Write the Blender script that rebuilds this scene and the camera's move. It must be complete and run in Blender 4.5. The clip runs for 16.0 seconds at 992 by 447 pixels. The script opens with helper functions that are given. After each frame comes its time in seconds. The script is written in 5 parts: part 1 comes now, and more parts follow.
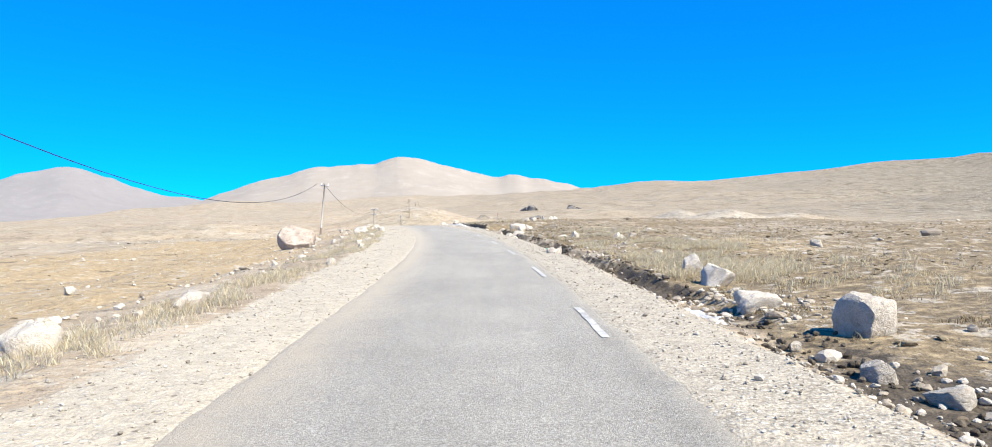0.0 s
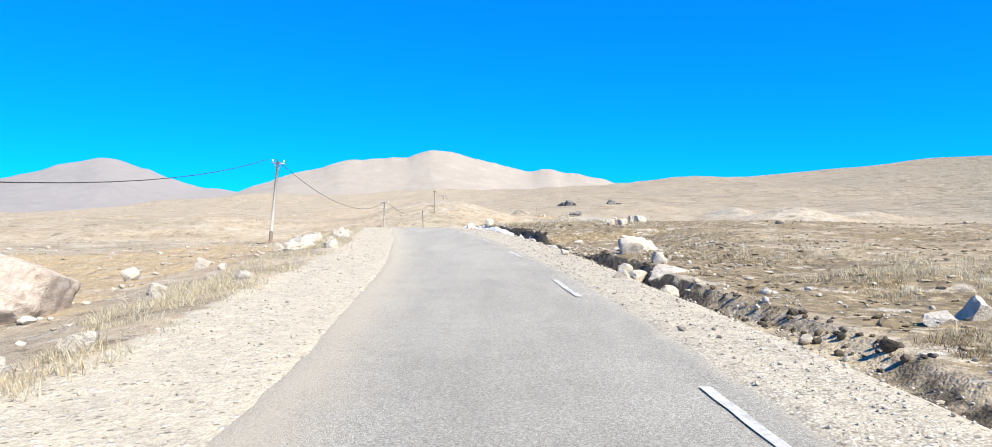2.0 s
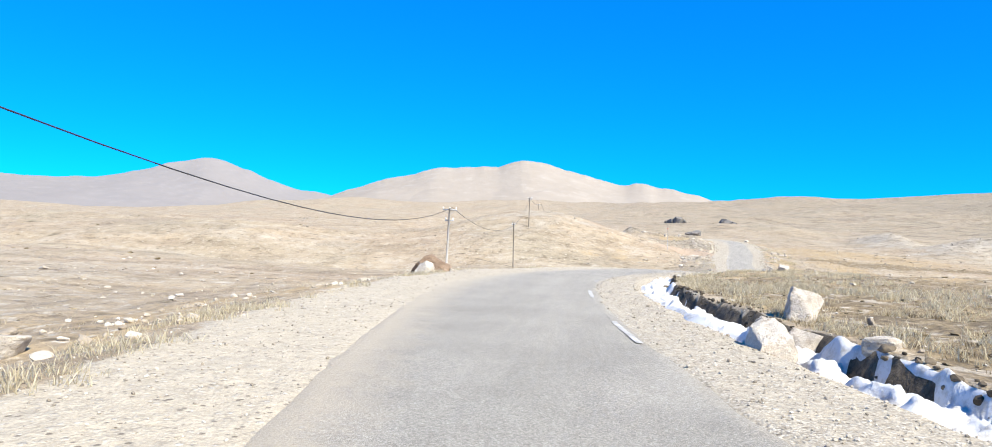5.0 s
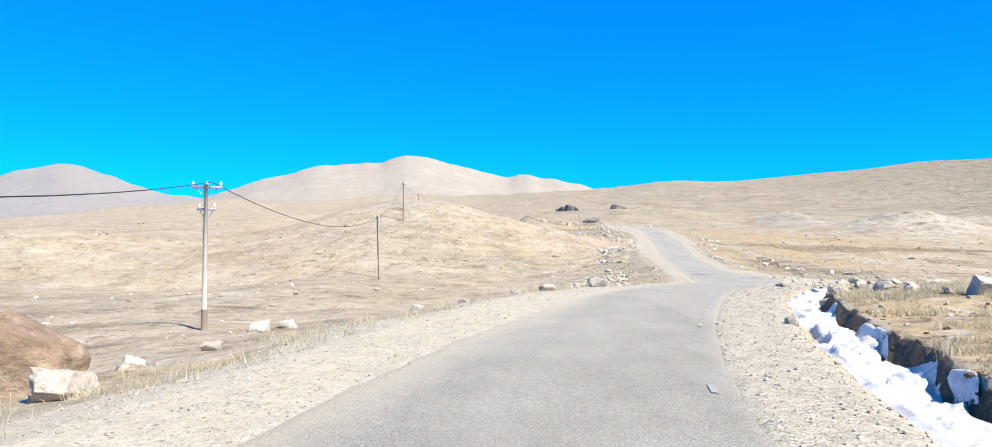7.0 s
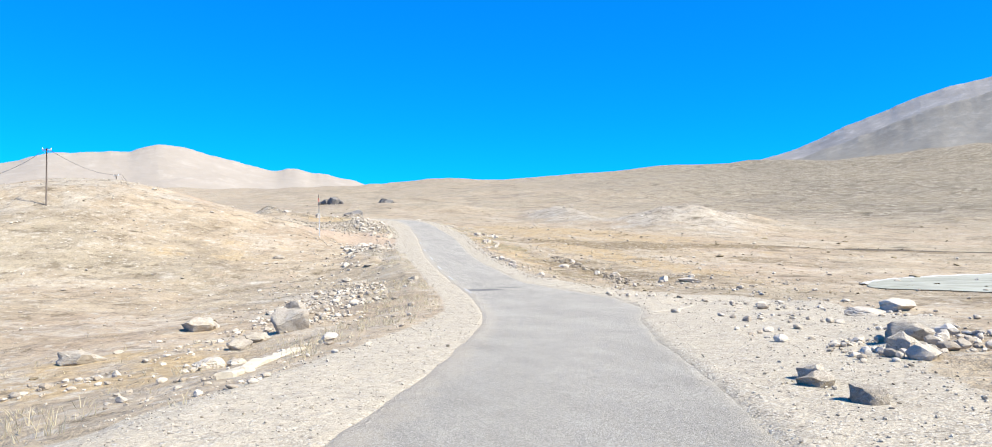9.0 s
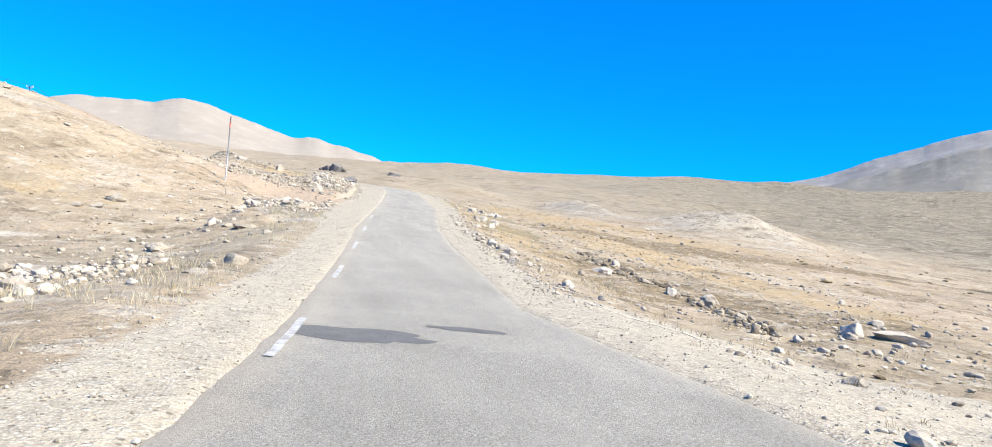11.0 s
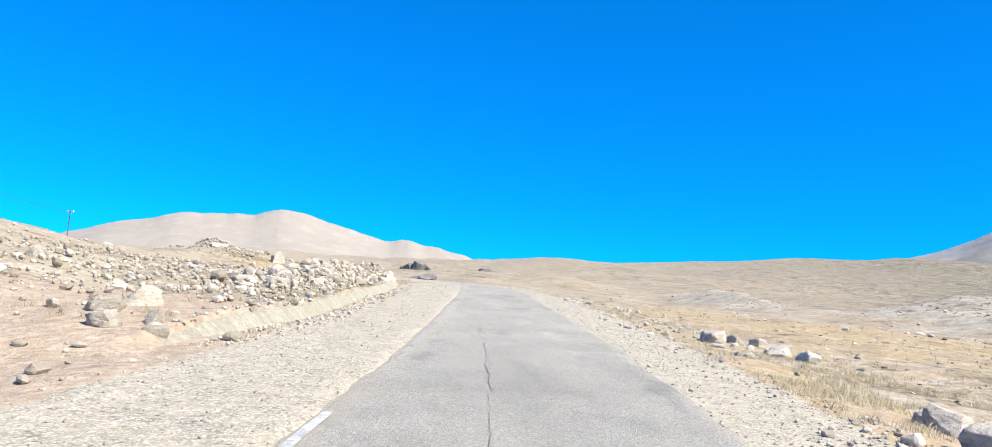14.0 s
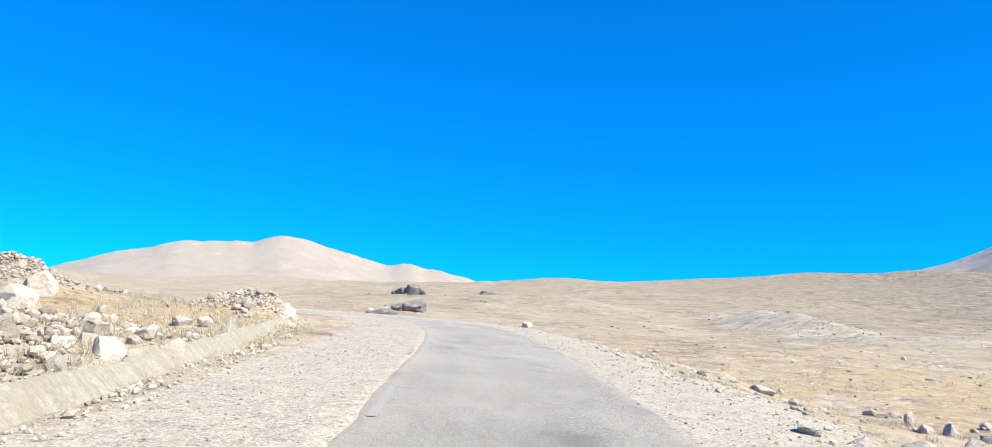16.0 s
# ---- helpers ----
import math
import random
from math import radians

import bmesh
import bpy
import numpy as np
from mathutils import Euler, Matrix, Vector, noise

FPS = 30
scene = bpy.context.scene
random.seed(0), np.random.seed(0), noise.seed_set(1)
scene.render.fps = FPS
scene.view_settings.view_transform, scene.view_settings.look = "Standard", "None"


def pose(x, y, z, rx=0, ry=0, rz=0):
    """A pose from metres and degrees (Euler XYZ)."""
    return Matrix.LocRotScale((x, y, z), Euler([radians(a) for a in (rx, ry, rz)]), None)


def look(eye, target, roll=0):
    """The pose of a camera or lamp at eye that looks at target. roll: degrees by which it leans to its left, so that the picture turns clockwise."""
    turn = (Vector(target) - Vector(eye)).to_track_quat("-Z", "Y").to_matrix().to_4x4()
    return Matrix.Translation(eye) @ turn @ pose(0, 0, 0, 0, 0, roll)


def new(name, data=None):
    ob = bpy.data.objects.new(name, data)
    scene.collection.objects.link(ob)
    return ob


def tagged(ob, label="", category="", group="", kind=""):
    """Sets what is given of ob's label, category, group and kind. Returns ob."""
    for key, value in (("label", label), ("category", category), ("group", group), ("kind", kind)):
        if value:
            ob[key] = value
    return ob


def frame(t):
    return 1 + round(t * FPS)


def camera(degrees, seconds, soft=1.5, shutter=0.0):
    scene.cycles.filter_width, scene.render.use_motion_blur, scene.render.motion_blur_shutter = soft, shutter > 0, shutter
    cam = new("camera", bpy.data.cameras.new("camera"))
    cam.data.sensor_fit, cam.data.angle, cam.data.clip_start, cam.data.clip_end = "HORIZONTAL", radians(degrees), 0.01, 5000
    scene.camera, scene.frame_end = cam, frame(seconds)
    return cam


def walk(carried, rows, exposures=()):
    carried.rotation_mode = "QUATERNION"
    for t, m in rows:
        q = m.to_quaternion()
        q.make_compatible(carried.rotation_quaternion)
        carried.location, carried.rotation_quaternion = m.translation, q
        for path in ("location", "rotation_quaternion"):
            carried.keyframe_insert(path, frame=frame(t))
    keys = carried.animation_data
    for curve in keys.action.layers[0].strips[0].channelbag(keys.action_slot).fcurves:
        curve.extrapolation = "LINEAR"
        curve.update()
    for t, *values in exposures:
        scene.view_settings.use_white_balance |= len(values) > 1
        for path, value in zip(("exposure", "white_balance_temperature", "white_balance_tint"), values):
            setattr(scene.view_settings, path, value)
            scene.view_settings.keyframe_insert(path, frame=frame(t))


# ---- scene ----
cam = camera(66.5, 16.0, 0.95)
PATH = [
    (0.00, (0.000, -0.000, 1.550), (0.000, 9.998, 1.758), -0.58),
    (0.50, (-0.321, 7.360, 1.860), (-0.348, 17.358, 2.071), -0.77),
    (1.00, (-0.653, 14.966, 2.136), (-0.745, 24.964, 2.336), -0.61),
    (1.50, (-1.141, 22.410, 2.458), (-1.395, 32.405, 2.622), -0.45),
    (2.00, (-1.679, 29.558, 2.724), (-2.102, 39.549, 2.862), 0.09),
    (2.50, (-2.443, 37.073, 3.042), (-3.049, 47.054, 3.182), 0.51),
    (3.00, (-3.417, 44.968, 3.356), (-4.251, 54.932, 3.510), 1.18),
    (3.50, (-4.585, 52.557, 3.652), (-5.604, 62.503, 3.856), 2.10),
    (4.00, (-5.821, 59.841, 4.013), (-6.997, 69.770, 4.235), 3.07),
    (4.20, (-6.277, 62.674, 4.124), (-7.521, 72.594, 4.366), 3.02),
    (4.50, (-6.987, 66.882, 4.278), (-8.358, 76.784, 4.537), 2.92),
    (5.00, (-8.168, 73.855, 4.494), (-9.757, 83.725, 4.756), 2.67),
    (5.50, (-9.204, 80.923, 4.658), (-10.885, 90.777, 4.907), 2.28),
    (6.00, (-9.952, 88.230, 4.766), (-11.473, 98.111, 5.003), 1.69),
    (6.30, (-10.192, 92.799, 4.801), (-11.433, 102.719, 5.039), 1.22),
    (6.50, (-10.249, 95.939, 4.812), (-11.210, 105.890, 5.056), 0.85),
    (7.00, (-10.047, 103.519, 4.921), (-10.144, 113.516, 5.145), -0.16),
    (7.50, (-9.301, 110.184, 4.831), (-8.558, 120.155, 5.025), -0.80),
    (8.00, (-8.107, 116.934, 4.752), (-6.446, 126.793, 4.935), -1.00),
    (8.50, (-6.360, 123.417, 4.749), (-3.889, 133.105, 4.938), -0.72),
    (9.00, (-4.167, 129.473, 4.689), (-1.323, 139.058, 4.861), -0.25),
    (9.20, (-3.158, 131.931, 4.650), (-0.212, 141.486, 4.802), -0.06),
    (9.50, (-1.676, 135.637, 4.568), (1.373, 145.161, 4.655), 0.61),
    (10.00, (0.664, 141.888, 4.258), (3.757, 151.398, 4.208), 2.46),
    (10.50, (2.767, 148.320, 3.896), (5.737, 157.868, 3.795), 4.60),
    (11.00, (4.557, 155.023, 3.641), (7.230, 164.659, 3.702), 6.43),
    (11.30, (5.444, 159.219, 3.618), (7.849, 168.921, 3.937), 7.08),
    (11.50, (5.947, 162.100, 3.675), (8.134, 171.841, 4.249), 7.25),
    (12.00, (6.962, 169.508, 3.719), (8.680, 179.317, 4.634), 7.50),
    (12.50, (7.883, 176.942, 3.948), (9.485, 186.758, 4.995), 7.47),
    (13.00, (8.833, 184.339, 4.236), (10.331, 194.160, 5.374), 6.29),
    (13.50, (9.981, 192.014, 4.735), (11.383, 201.845, 5.907), 5.09),
    (14.00, (11.003, 199.305, 5.190), (12.375, 209.138, 6.390), 3.90),
    (14.50, (12.275, 206.415, 5.675), (13.629, 216.242, 6.937), 2.60),
    (15.00, (13.392, 213.889, 6.190), (14.739, 223.698, 7.594), 1.90),
    (15.50, (14.390, 221.284, 6.693), (15.718, 231.083, 8.182), 1.85),
    (16.00, (14.937, 227.871, 7.145), (16.266, 237.671, 8.628), 2.61),
]
walk(cam, [(t, look(eye, target, roll)) for t, eye, target, roll in PATH], [(0, 1.4), (16, 1.4)])

# ---- world and sun ----
world = bpy.data.worlds.new("mountain_sky")
scene.world = world
world.use_nodes = True
wt = world.node_tree
sky = wt.nodes.new("ShaderNodeTexSky")
sky.sky_type = 'NISHITA'
sky.sun_disc = False
sky.sun_elevation = radians(45)
sky.sun_rotation = radians(132)
sky.altitude = 3800
sky.air_density = 0.7
sky.dust_density = 0.0
sky.ozone_density = 4.0
tint = wt.nodes.new("ShaderNodeMix")
tint.data_type, tint.blend_type = 'RGBA', 'MULTIPLY'
tint.inputs[0].default_value = 1.0
tint.inputs[7].default_value = (0.005, 0.60, 1.25, 1)
soften = wt.nodes.new("ShaderNodeGamma")
soften.inputs[1].default_value = 0.72
wt.links.new(sky.outputs[0], soften.inputs[0])
wt.links.new(soften.outputs[0], tint.inputs[6])
wt.links.new(tint.outputs[2], wt.nodes["Background"].inputs[0])
wt.nodes["Background"].inputs[1].default_value = 0.15
sun = new("sun", bpy.data.lights.new("sun", 'SUN'))
sun.data.energy = 3.8
sun.data.angle = radians(0.53)
sun.data.color = (1.0, 0.945, 0.80)
SUN_AZ, SUN_EL = radians(132), radians(45)
sun.matrix_world = look((60 * math.sin(SUN_AZ) * math.cos(SUN_EL), 60 * math.cos(SUN_AZ) * math.cos(SUN_EL), 60 * math.sin(SUN_EL)), (0, 0, 0))


# ---- materials ----
class Nodes:
    """Shortcuts for building a node material."""

    def __init__(self, name, rough=0.9):
        self.m = bpy.data.materials.new(name)
        self.m.use_nodes = True
        self.t = self.m.node_tree
        self.b = self.t.nodes["Principled BSDF"]
        self.b.inputs["Roughness"].default_value = rough
        self.b.inputs["Specular IOR Level"].default_value = 0.25
        self.co = self.t.nodes.new("ShaderNodeNewGeometry").outputs["Position"]

    def objco(self):
        self.co = self.t.nodes.new("ShaderNodeTexCoord").outputs["Object"]
        return self

    def add(self, kind, **values):
        n = self.t.nodes.new(kind)
        for k, v in values.items():
            n.inputs[k].default_value = v
        return n

    def link(self, a, b):
        self.t.links.new(a, b)

    def mapped(self, sx, sy, sz):
        n = self.add("ShaderNodeMapping")
        n.inputs["Scale"].default_value = (sx, sy, sz)
        self.link(self.co, n.inputs["Vector"])
        return n.outputs[0]

    def noise(self, scale, detail=4, rough=0.6, co=None):
        n = self.add("ShaderNodeTexNoise", Scale=scale, Detail=detail, Roughness=rough)
        self.link(co or self.co, n.inputs["Vector"])
        return n.outputs["Fac"]

    def ramp(self, fac, *stops):
        n = self.t.nodes.new("ShaderNodeValToRGB")
        while len(n.color_ramp.elements) < len(stops):
            n.color_ramp.elements.new(0.5)
        for e, (p, c) in zip(n.color_ramp.elements, stops):
            e.position = p
            e.color = (*c, 1) if isinstance(c, tuple) else (c, c, c, 1)
        self.link(fac, n.inputs[0])
        return n.outputs[0]

    def mix(self, fac, a, b, how='MIX'):
        n = self.t.nodes.new("ShaderNodeMix")
        n.data_type, n.blend_type = 'RGBA', how
        for i, v in ((0, fac), (6, a), (7, b)):
            if isinstance(v, (tuple, float, int)):
                n.inputs[i].default_value = (*v, 1) if isinstance(v, tuple) else v
            else:
                self.link(v, n.inputs[i])
        return n.outputs[2]

    def math(self, op, a, b, clamp=False):
        n = self.t.nodes.new("ShaderNodeMath")
        n.operation, n.use_clamp = op, clamp
        for i, v in ((0, a), (1, b)):
            if isinstance(v, (int, float)):
                n.inputs[i].default_value = v
            else:
                self.link(v, n.inputs[i])
        return n.outputs[0]

    def attr(self, name):
        n = self.t.nodes.new("ShaderNodeAttribute")
        n.attribute_name = name
        return n.outputs["Fac"]

    def random(self):
        return self.t.nodes.new("ShaderNodeObjectInfo").outputs["Random"]

    def island(self):
        return self.t.nodes.new("ShaderNodeNewGeometry").outputs["Random Per Island"]

    def bump(self, height, distance, strength=1.0):
        n = self.add("ShaderNodeBump", Strength=strength, Distance=distance)
        self.link(height, n.inputs["Height"])
        self.link(n.outputs[0], self.b.inputs["Normal"])

    def done(self, colour):
        if isinstance(colour, tuple):
            self.b.inputs["Base Color"].default_value = (*colour, 1)
        else:
            self.link(colour, self.b.inputs["Base Color"])
        return self.m


def edge_mask(n, attribute, scale, spread=0.55):
    """An attribute's mask with a ragged edge."""
    rag = n.math('MULTIPLY', n.math('SUBTRACT', n.noise(scale, 5, 0.7), 0.5), spread * 2)
    return n.ramp(n.math('ADD', n.attr(attribute), rag), (0.42, 0.0), (0.58, 1.0))


def ground_material():
    n = Nodes("dry_stony_ground", 0.95)
    wide = n.noise(0.035, 5, 0.6)
    mid = n.noise(0.35, 6, 0.65)
    fine = n.noise(4.5, 6, 0.7)
    grain = n.noise(38, 4, 0.7)
    streak = n.noise(0.14, 6, 0.7, n.mapped(0.8, 1.2, 1))
    soil = n.ramp(mid, (0.28, (0.15, 0.11, 0.068)), (0.45, (0.305, 0.237, 0.16)), (0.6, (0.38, 0.307, 0.213)), (0.78, (0.45, 0.375, 0.265)))
    dry = n.ramp(wide, (0.35, (0.395, 0.302, 0.21)), (0.5, (0.40, 0.326, 0.228)), (0.65, (0.335, 0.297, 0.217)))
    base = n.mix(0.5, soil, dry)
    base = n.mix(n.ramp(streak, (0.5, 0.0), (0.66, 0.26)), base, (0.25, 0.20, 0.13))
    lines = n.noise(0.09, 9, 0.82, n.mapped(0.7, 1.3, 1))
    base = n.mix(n.ramp(lines, (0.545, 0.0), (0.575, 0.4), (0.605, 0.0)), base, (0.11, 0.083, 0.055))
    base = n.mix(n.ramp(lines, (0.38, 0.0), (0.42, 0.5), (0.46, 0.0)), base, (0.50, 0.45, 0.37))
    hill = n.ramp(n.math('ADD', n.math('MULTIPLY', n.noise(0.05, 7, 0.8), 0.5), n.math('MULTIPLY', n.noise(0.35, 7, 0.85), 0.5)), (0.38, (0.06, 0.05, 0.034)), (0.48, (0.15, 0.127, 0.086)), (0.55, (0.20, 0.172, 0.12)), (0.66, (0.33, 0.285, 0.21)))
    base = n.mix(n.math('MULTIPLY', n.attr("hill"), 0.75), base, hill)
    def runnels(scale, width, gate, tone, part_):
        warp = n.t.nodes.new("ShaderNodeVectorMath")
        bend = n.add("ShaderNodeTexNoise", Scale=scale * 2.5, Detail=5.0, Roughness=0.7)
        n.link(n.co, bend.inputs["Vector"])
        warp.operation = 'MULTIPLY_ADD'
        n.link(bend.outputs["Color"], warp.inputs[0])
        warp.inputs[1].default_value = (0.9 / scale, 0.9 / scale, 0.0)
        n.link(n.co, warp.inputs[2])
        flat_ = n.add("ShaderNodeMapping")
        flat_.inputs["Scale"].default_value = (0.8, 1.2, 0.0)
        n.link(warp.outputs[0], flat_.inputs["Vector"])
        v = n.add("ShaderNodeTexVoronoi", Scale=scale)
        v.feature = 'DISTANCE_TO_EDGE'
        n.link(flat_.outputs[0], v.inputs["Vector"])
        line = n.ramp(v.outputs["Distance"], (width * 0.4, 1.0), (width, 0.0))
        here = n.math('MULTIPLY', line, n.ramp(n.noise(scale * 3, 5, 0.75), (gate, 0.0), (gate + 0.07, 1.0)))
        return n.mix(n.math('MULTIPLY', here, part_), base, tone)
    wild = n.math('SUBTRACT', 1.0, n.attr("gravel"), True)
    open_ = n.math('MULTIPLY', wild, n.math('ADD', n.math('MULTIPLY', n.attr("hill"), 0.75), 0.25))
    base = runnels(0.022, 0.085, 0.46, (0.095, 0.075, 0.05), n.math('MULTIPLY', open_, 0.85))
    base = runnels(0.075, 0.035, 0.50, (0.12, 0.095, 0.062), n.math('MULTIPLY', open_, 0.7))
    base = runnels(0.04, 0.07, 0.52, (0.47, 0.42, 0.345), n.math('MULTIPLY', open_, 0.7))
    base = n.mix(n.math('MULTIPLY', n.attr("hill"), n.ramp(n.noise(0.11, 5, 0.75), (0.40, 0.8), (0.46, 0.0))), base, (0.085, 0.072, 0.047))
    base = n.mix(n.math('MULTIPLY', n.attr("hill"), n.ramp(n.noise(0.15, 5, 0.75), (0.55, 0.0), (0.61, 0.7))), base, (0.40, 0.355, 0.275))
    base = n.mix(n.math('MULTIPLY', open_, n.ramp(n.noise(0.45, 6, 0.85), (0.39, 0.6), (0.44, 0.0))), base, (0.11, 0.092, 0.06))
    golden = n.ramp(fine, (0.3, (0.31, 0.225, 0.125)), (0.7, (0.42, 0.325, 0.195)))
    base = n.mix(edge_mask(n, "golden", 0.35), base, golden)
    dark = n.ramp(fine, (0.32, (0.075, 0.055, 0.032)), (0.52, (0.205, 0.155, 0.09)), (0.72, (0.36, 0.285, 0.17)))
    base = n.mix(n.math('MULTIPLY', edge_mask(n, "heath", 0.6), 0.9), base, dark)
    pale = n.ramp(n.math('ADD', n.math('MULTIPLY', mid, 0.5), n.math('MULTIPLY', n.noise(0.9, 7, 0.9), 0.5)), (0.38, (0.17, 0.14, 0.10)), (0.48, (0.33, 0.285, 0.22)), (0.62, (0.45, 0.40, 0.325)))
    base = n.mix(edge_mask(n, "scree", 0.12, 0.7), base, pale)
    base = n.mix(n.ramp(n.noise(1.3, 5, 0.75), (0.56, 0.0), (0.60, 0.8)), base, (0.42, 0.37, 0.295))
    base = n.mix(n.ramp(n.noise(0.7, 6, 0.8), (0.38, 0.7), (0.42, 0.0)), base, (0.13, 0.10, 0.063))
    base = n.mix(n.ramp(n.noise(3.1, 6, 0.85), (0.38, 0.6), (0.43, 0.0), (0.60, 0.0)), base, (0.12, 0.09, 0.055))
    base = n.mix(n.ramp(n.noise(0.16, 8, 0.85, n.mapped(0.9, 1.1, 1)), (0.36, 0.65), (0.42, 0.0)), base, (0.13, 0.10, 0.065))
    fleck = n.add("ShaderNodeTexVoronoi", Scale=1.6)
    n.link(n.co, fleck.inputs["Vector"])
    spots_ = n.math('MULTIPLY', n.ramp(fleck.outputs["Distance"], (0.10, 1.0), (0.20, 0.0)), n.ramp(n.noise(0.22, 4, 0.7), (0.47, 0.0), (0.6, 1.0)))
    base = n.mix(spots_, base, (0.52, 0.47, 0.40))
    for scale, low, tone in ((0.55, 0.5, (0.10, 0.078, 0.05)), (0.16, 0.48, (0.105, 0.085, 0.055)), (0.3, 0.52, (0.50, 0.45, 0.375))):
        dot = n.add("ShaderNodeTexVoronoi", Scale=scale)
        n.link(n.mapped(0.7, 1.0, 1.0), dot.inputs["Vector"])
        here = n.math('MULTIPLY', n.ramp(dot.outputs["Distance"], (0.10, 1.0), (0.24, 0.0)), n.ramp(n.noise(scale * 0.4, 5, 0.75), (low, 0.0), (low + 0.12, 0.85)))
        base = n.mix(here, base, tone)
    red = n.ramp(fine, (0.3, (0.33, 0.245, 0.172)), (0.7, (0.42, 0.335, 0.25)))
    base = n.mix(edge_mask(n, "dirt", 0.7), base, red)
    def cells(scale):
        v = n.add("ShaderNodeTexVoronoi", Scale=scale, Randomness=1.0)
        n.link(n.co, v.inputs["Vector"])
        tone = n.t.nodes.new("ShaderNodeSeparateColor")
        n.link(v.outputs["Color"], tone.inputs[0])
        return v.outputs["Distance"], tone.outputs[0]
    near_gap, near_tone = cells(30.0)
    wide_gap, wide_tone = cells(12.0)
    sand = n.ramp(n.noise(13, 6, 0.85), (0.36, (0.485, 0.43, 0.335)), (0.5, (0.445, 0.388, 0.298)), (0.66, (0.335, 0.285, 0.213)))
    chips = n.ramp(near_tone, (0.0, (0.20, 0.17, 0.128)), (0.25, (0.35, 0.308, 0.24)), (0.7, (0.44, 0.398, 0.322)), (1.0, (0.55, 0.51, 0.435)))
    chips = n.mix(n.ramp(near_gap, (0.45, 0.0), (0.75, 0.75)), chips, (0.19, 0.16, 0.122))
    fines = n.math('SUBTRACT', n.ramp(n.noise(2.4, 5, 0.7), (0.40, 0.35), (0.60, 0.9)), n.math('MULTIPLY', n.attr("fines"), 0.62), True)
    gravel = n.mix(fines, sand, chips)
    lumps = n.math('MULTIPLY', n.ramp(wide_tone, (0.80, 0.0), (0.84, 1.0)), n.ramp(wide_gap, (0.30, 1.0), (0.42, 0.0)))
    gravel = n.mix(lumps, gravel, n.ramp(near_tone, (0.0, (0.33, 0.29, 0.23)), (1.0, (0.56, 0.52, 0.445))))
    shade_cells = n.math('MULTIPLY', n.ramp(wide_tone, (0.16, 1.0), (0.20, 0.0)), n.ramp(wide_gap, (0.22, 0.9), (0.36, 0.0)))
    gravel = n.mix(shade_cells, gravel, (0.165, 0.138, 0.105))
    base = n.mix(edge_mask(n, "gravel", 2.2, 0.45), base, gravel)
    # Dark soil; on the ditch bank its darkness also stands for the bank's shade.
    mud_and_shade = n.ramp(fine, (0.3, (0.045, 0.036, 0.026)), (0.55, (0.095, 0.076, 0.055)), (0.75, (0.16, 0.13, 0.095)))
    base = n.mix(edge_mask(n, "peat_and_shade", 2.5, 0.4), base, mud_and_shade)
    base = n.mix(0.32, base, n.ramp(grain, (0.3, 0.25), (0.5, 0.5), (0.7, 0.8)), 'OVERLAY')
    base = n.mix(0.35, base, n.ramp(fine, (0.3, 0.3), (0.7, 0.72)), 'OVERLAY')
    small = n.math('ADD', n.math('MULTIPLY', fine, 0.09), n.math('MULTIPLY', grain, 0.018))
    rough = n.math('ADD', n.math('MULTIPLY', n.math('SUBTRACT', n.noise(0.7, 6, 0.7), 0.5), 0.5), n.math('MULTIPLY', n.math('SUBTRACT', n.noise(0.11, 6, 0.65), 0.5), 0.8))
    rough = n.math('ADD', rough, n.math('MULTIPLY', n.attr("hill"), n.math('MULTIPLY', n.noise(0.06, 7, 0.7), 3.5)))
    rough = n.math('MULTIPLY', rough, n.math('SUBTRACT', 1.0, n.attr("gravel"), True))
    small = n.math('SUBTRACT', small, n.math('MULTIPLY', near_gap, 0.016))
    small = n.math('ADD', small, n.math('MULTIPLY', lumps, 0.02))
    n.bump(n.math('ADD', small, rough), 1.0, 0.6)
    return n.done(base)


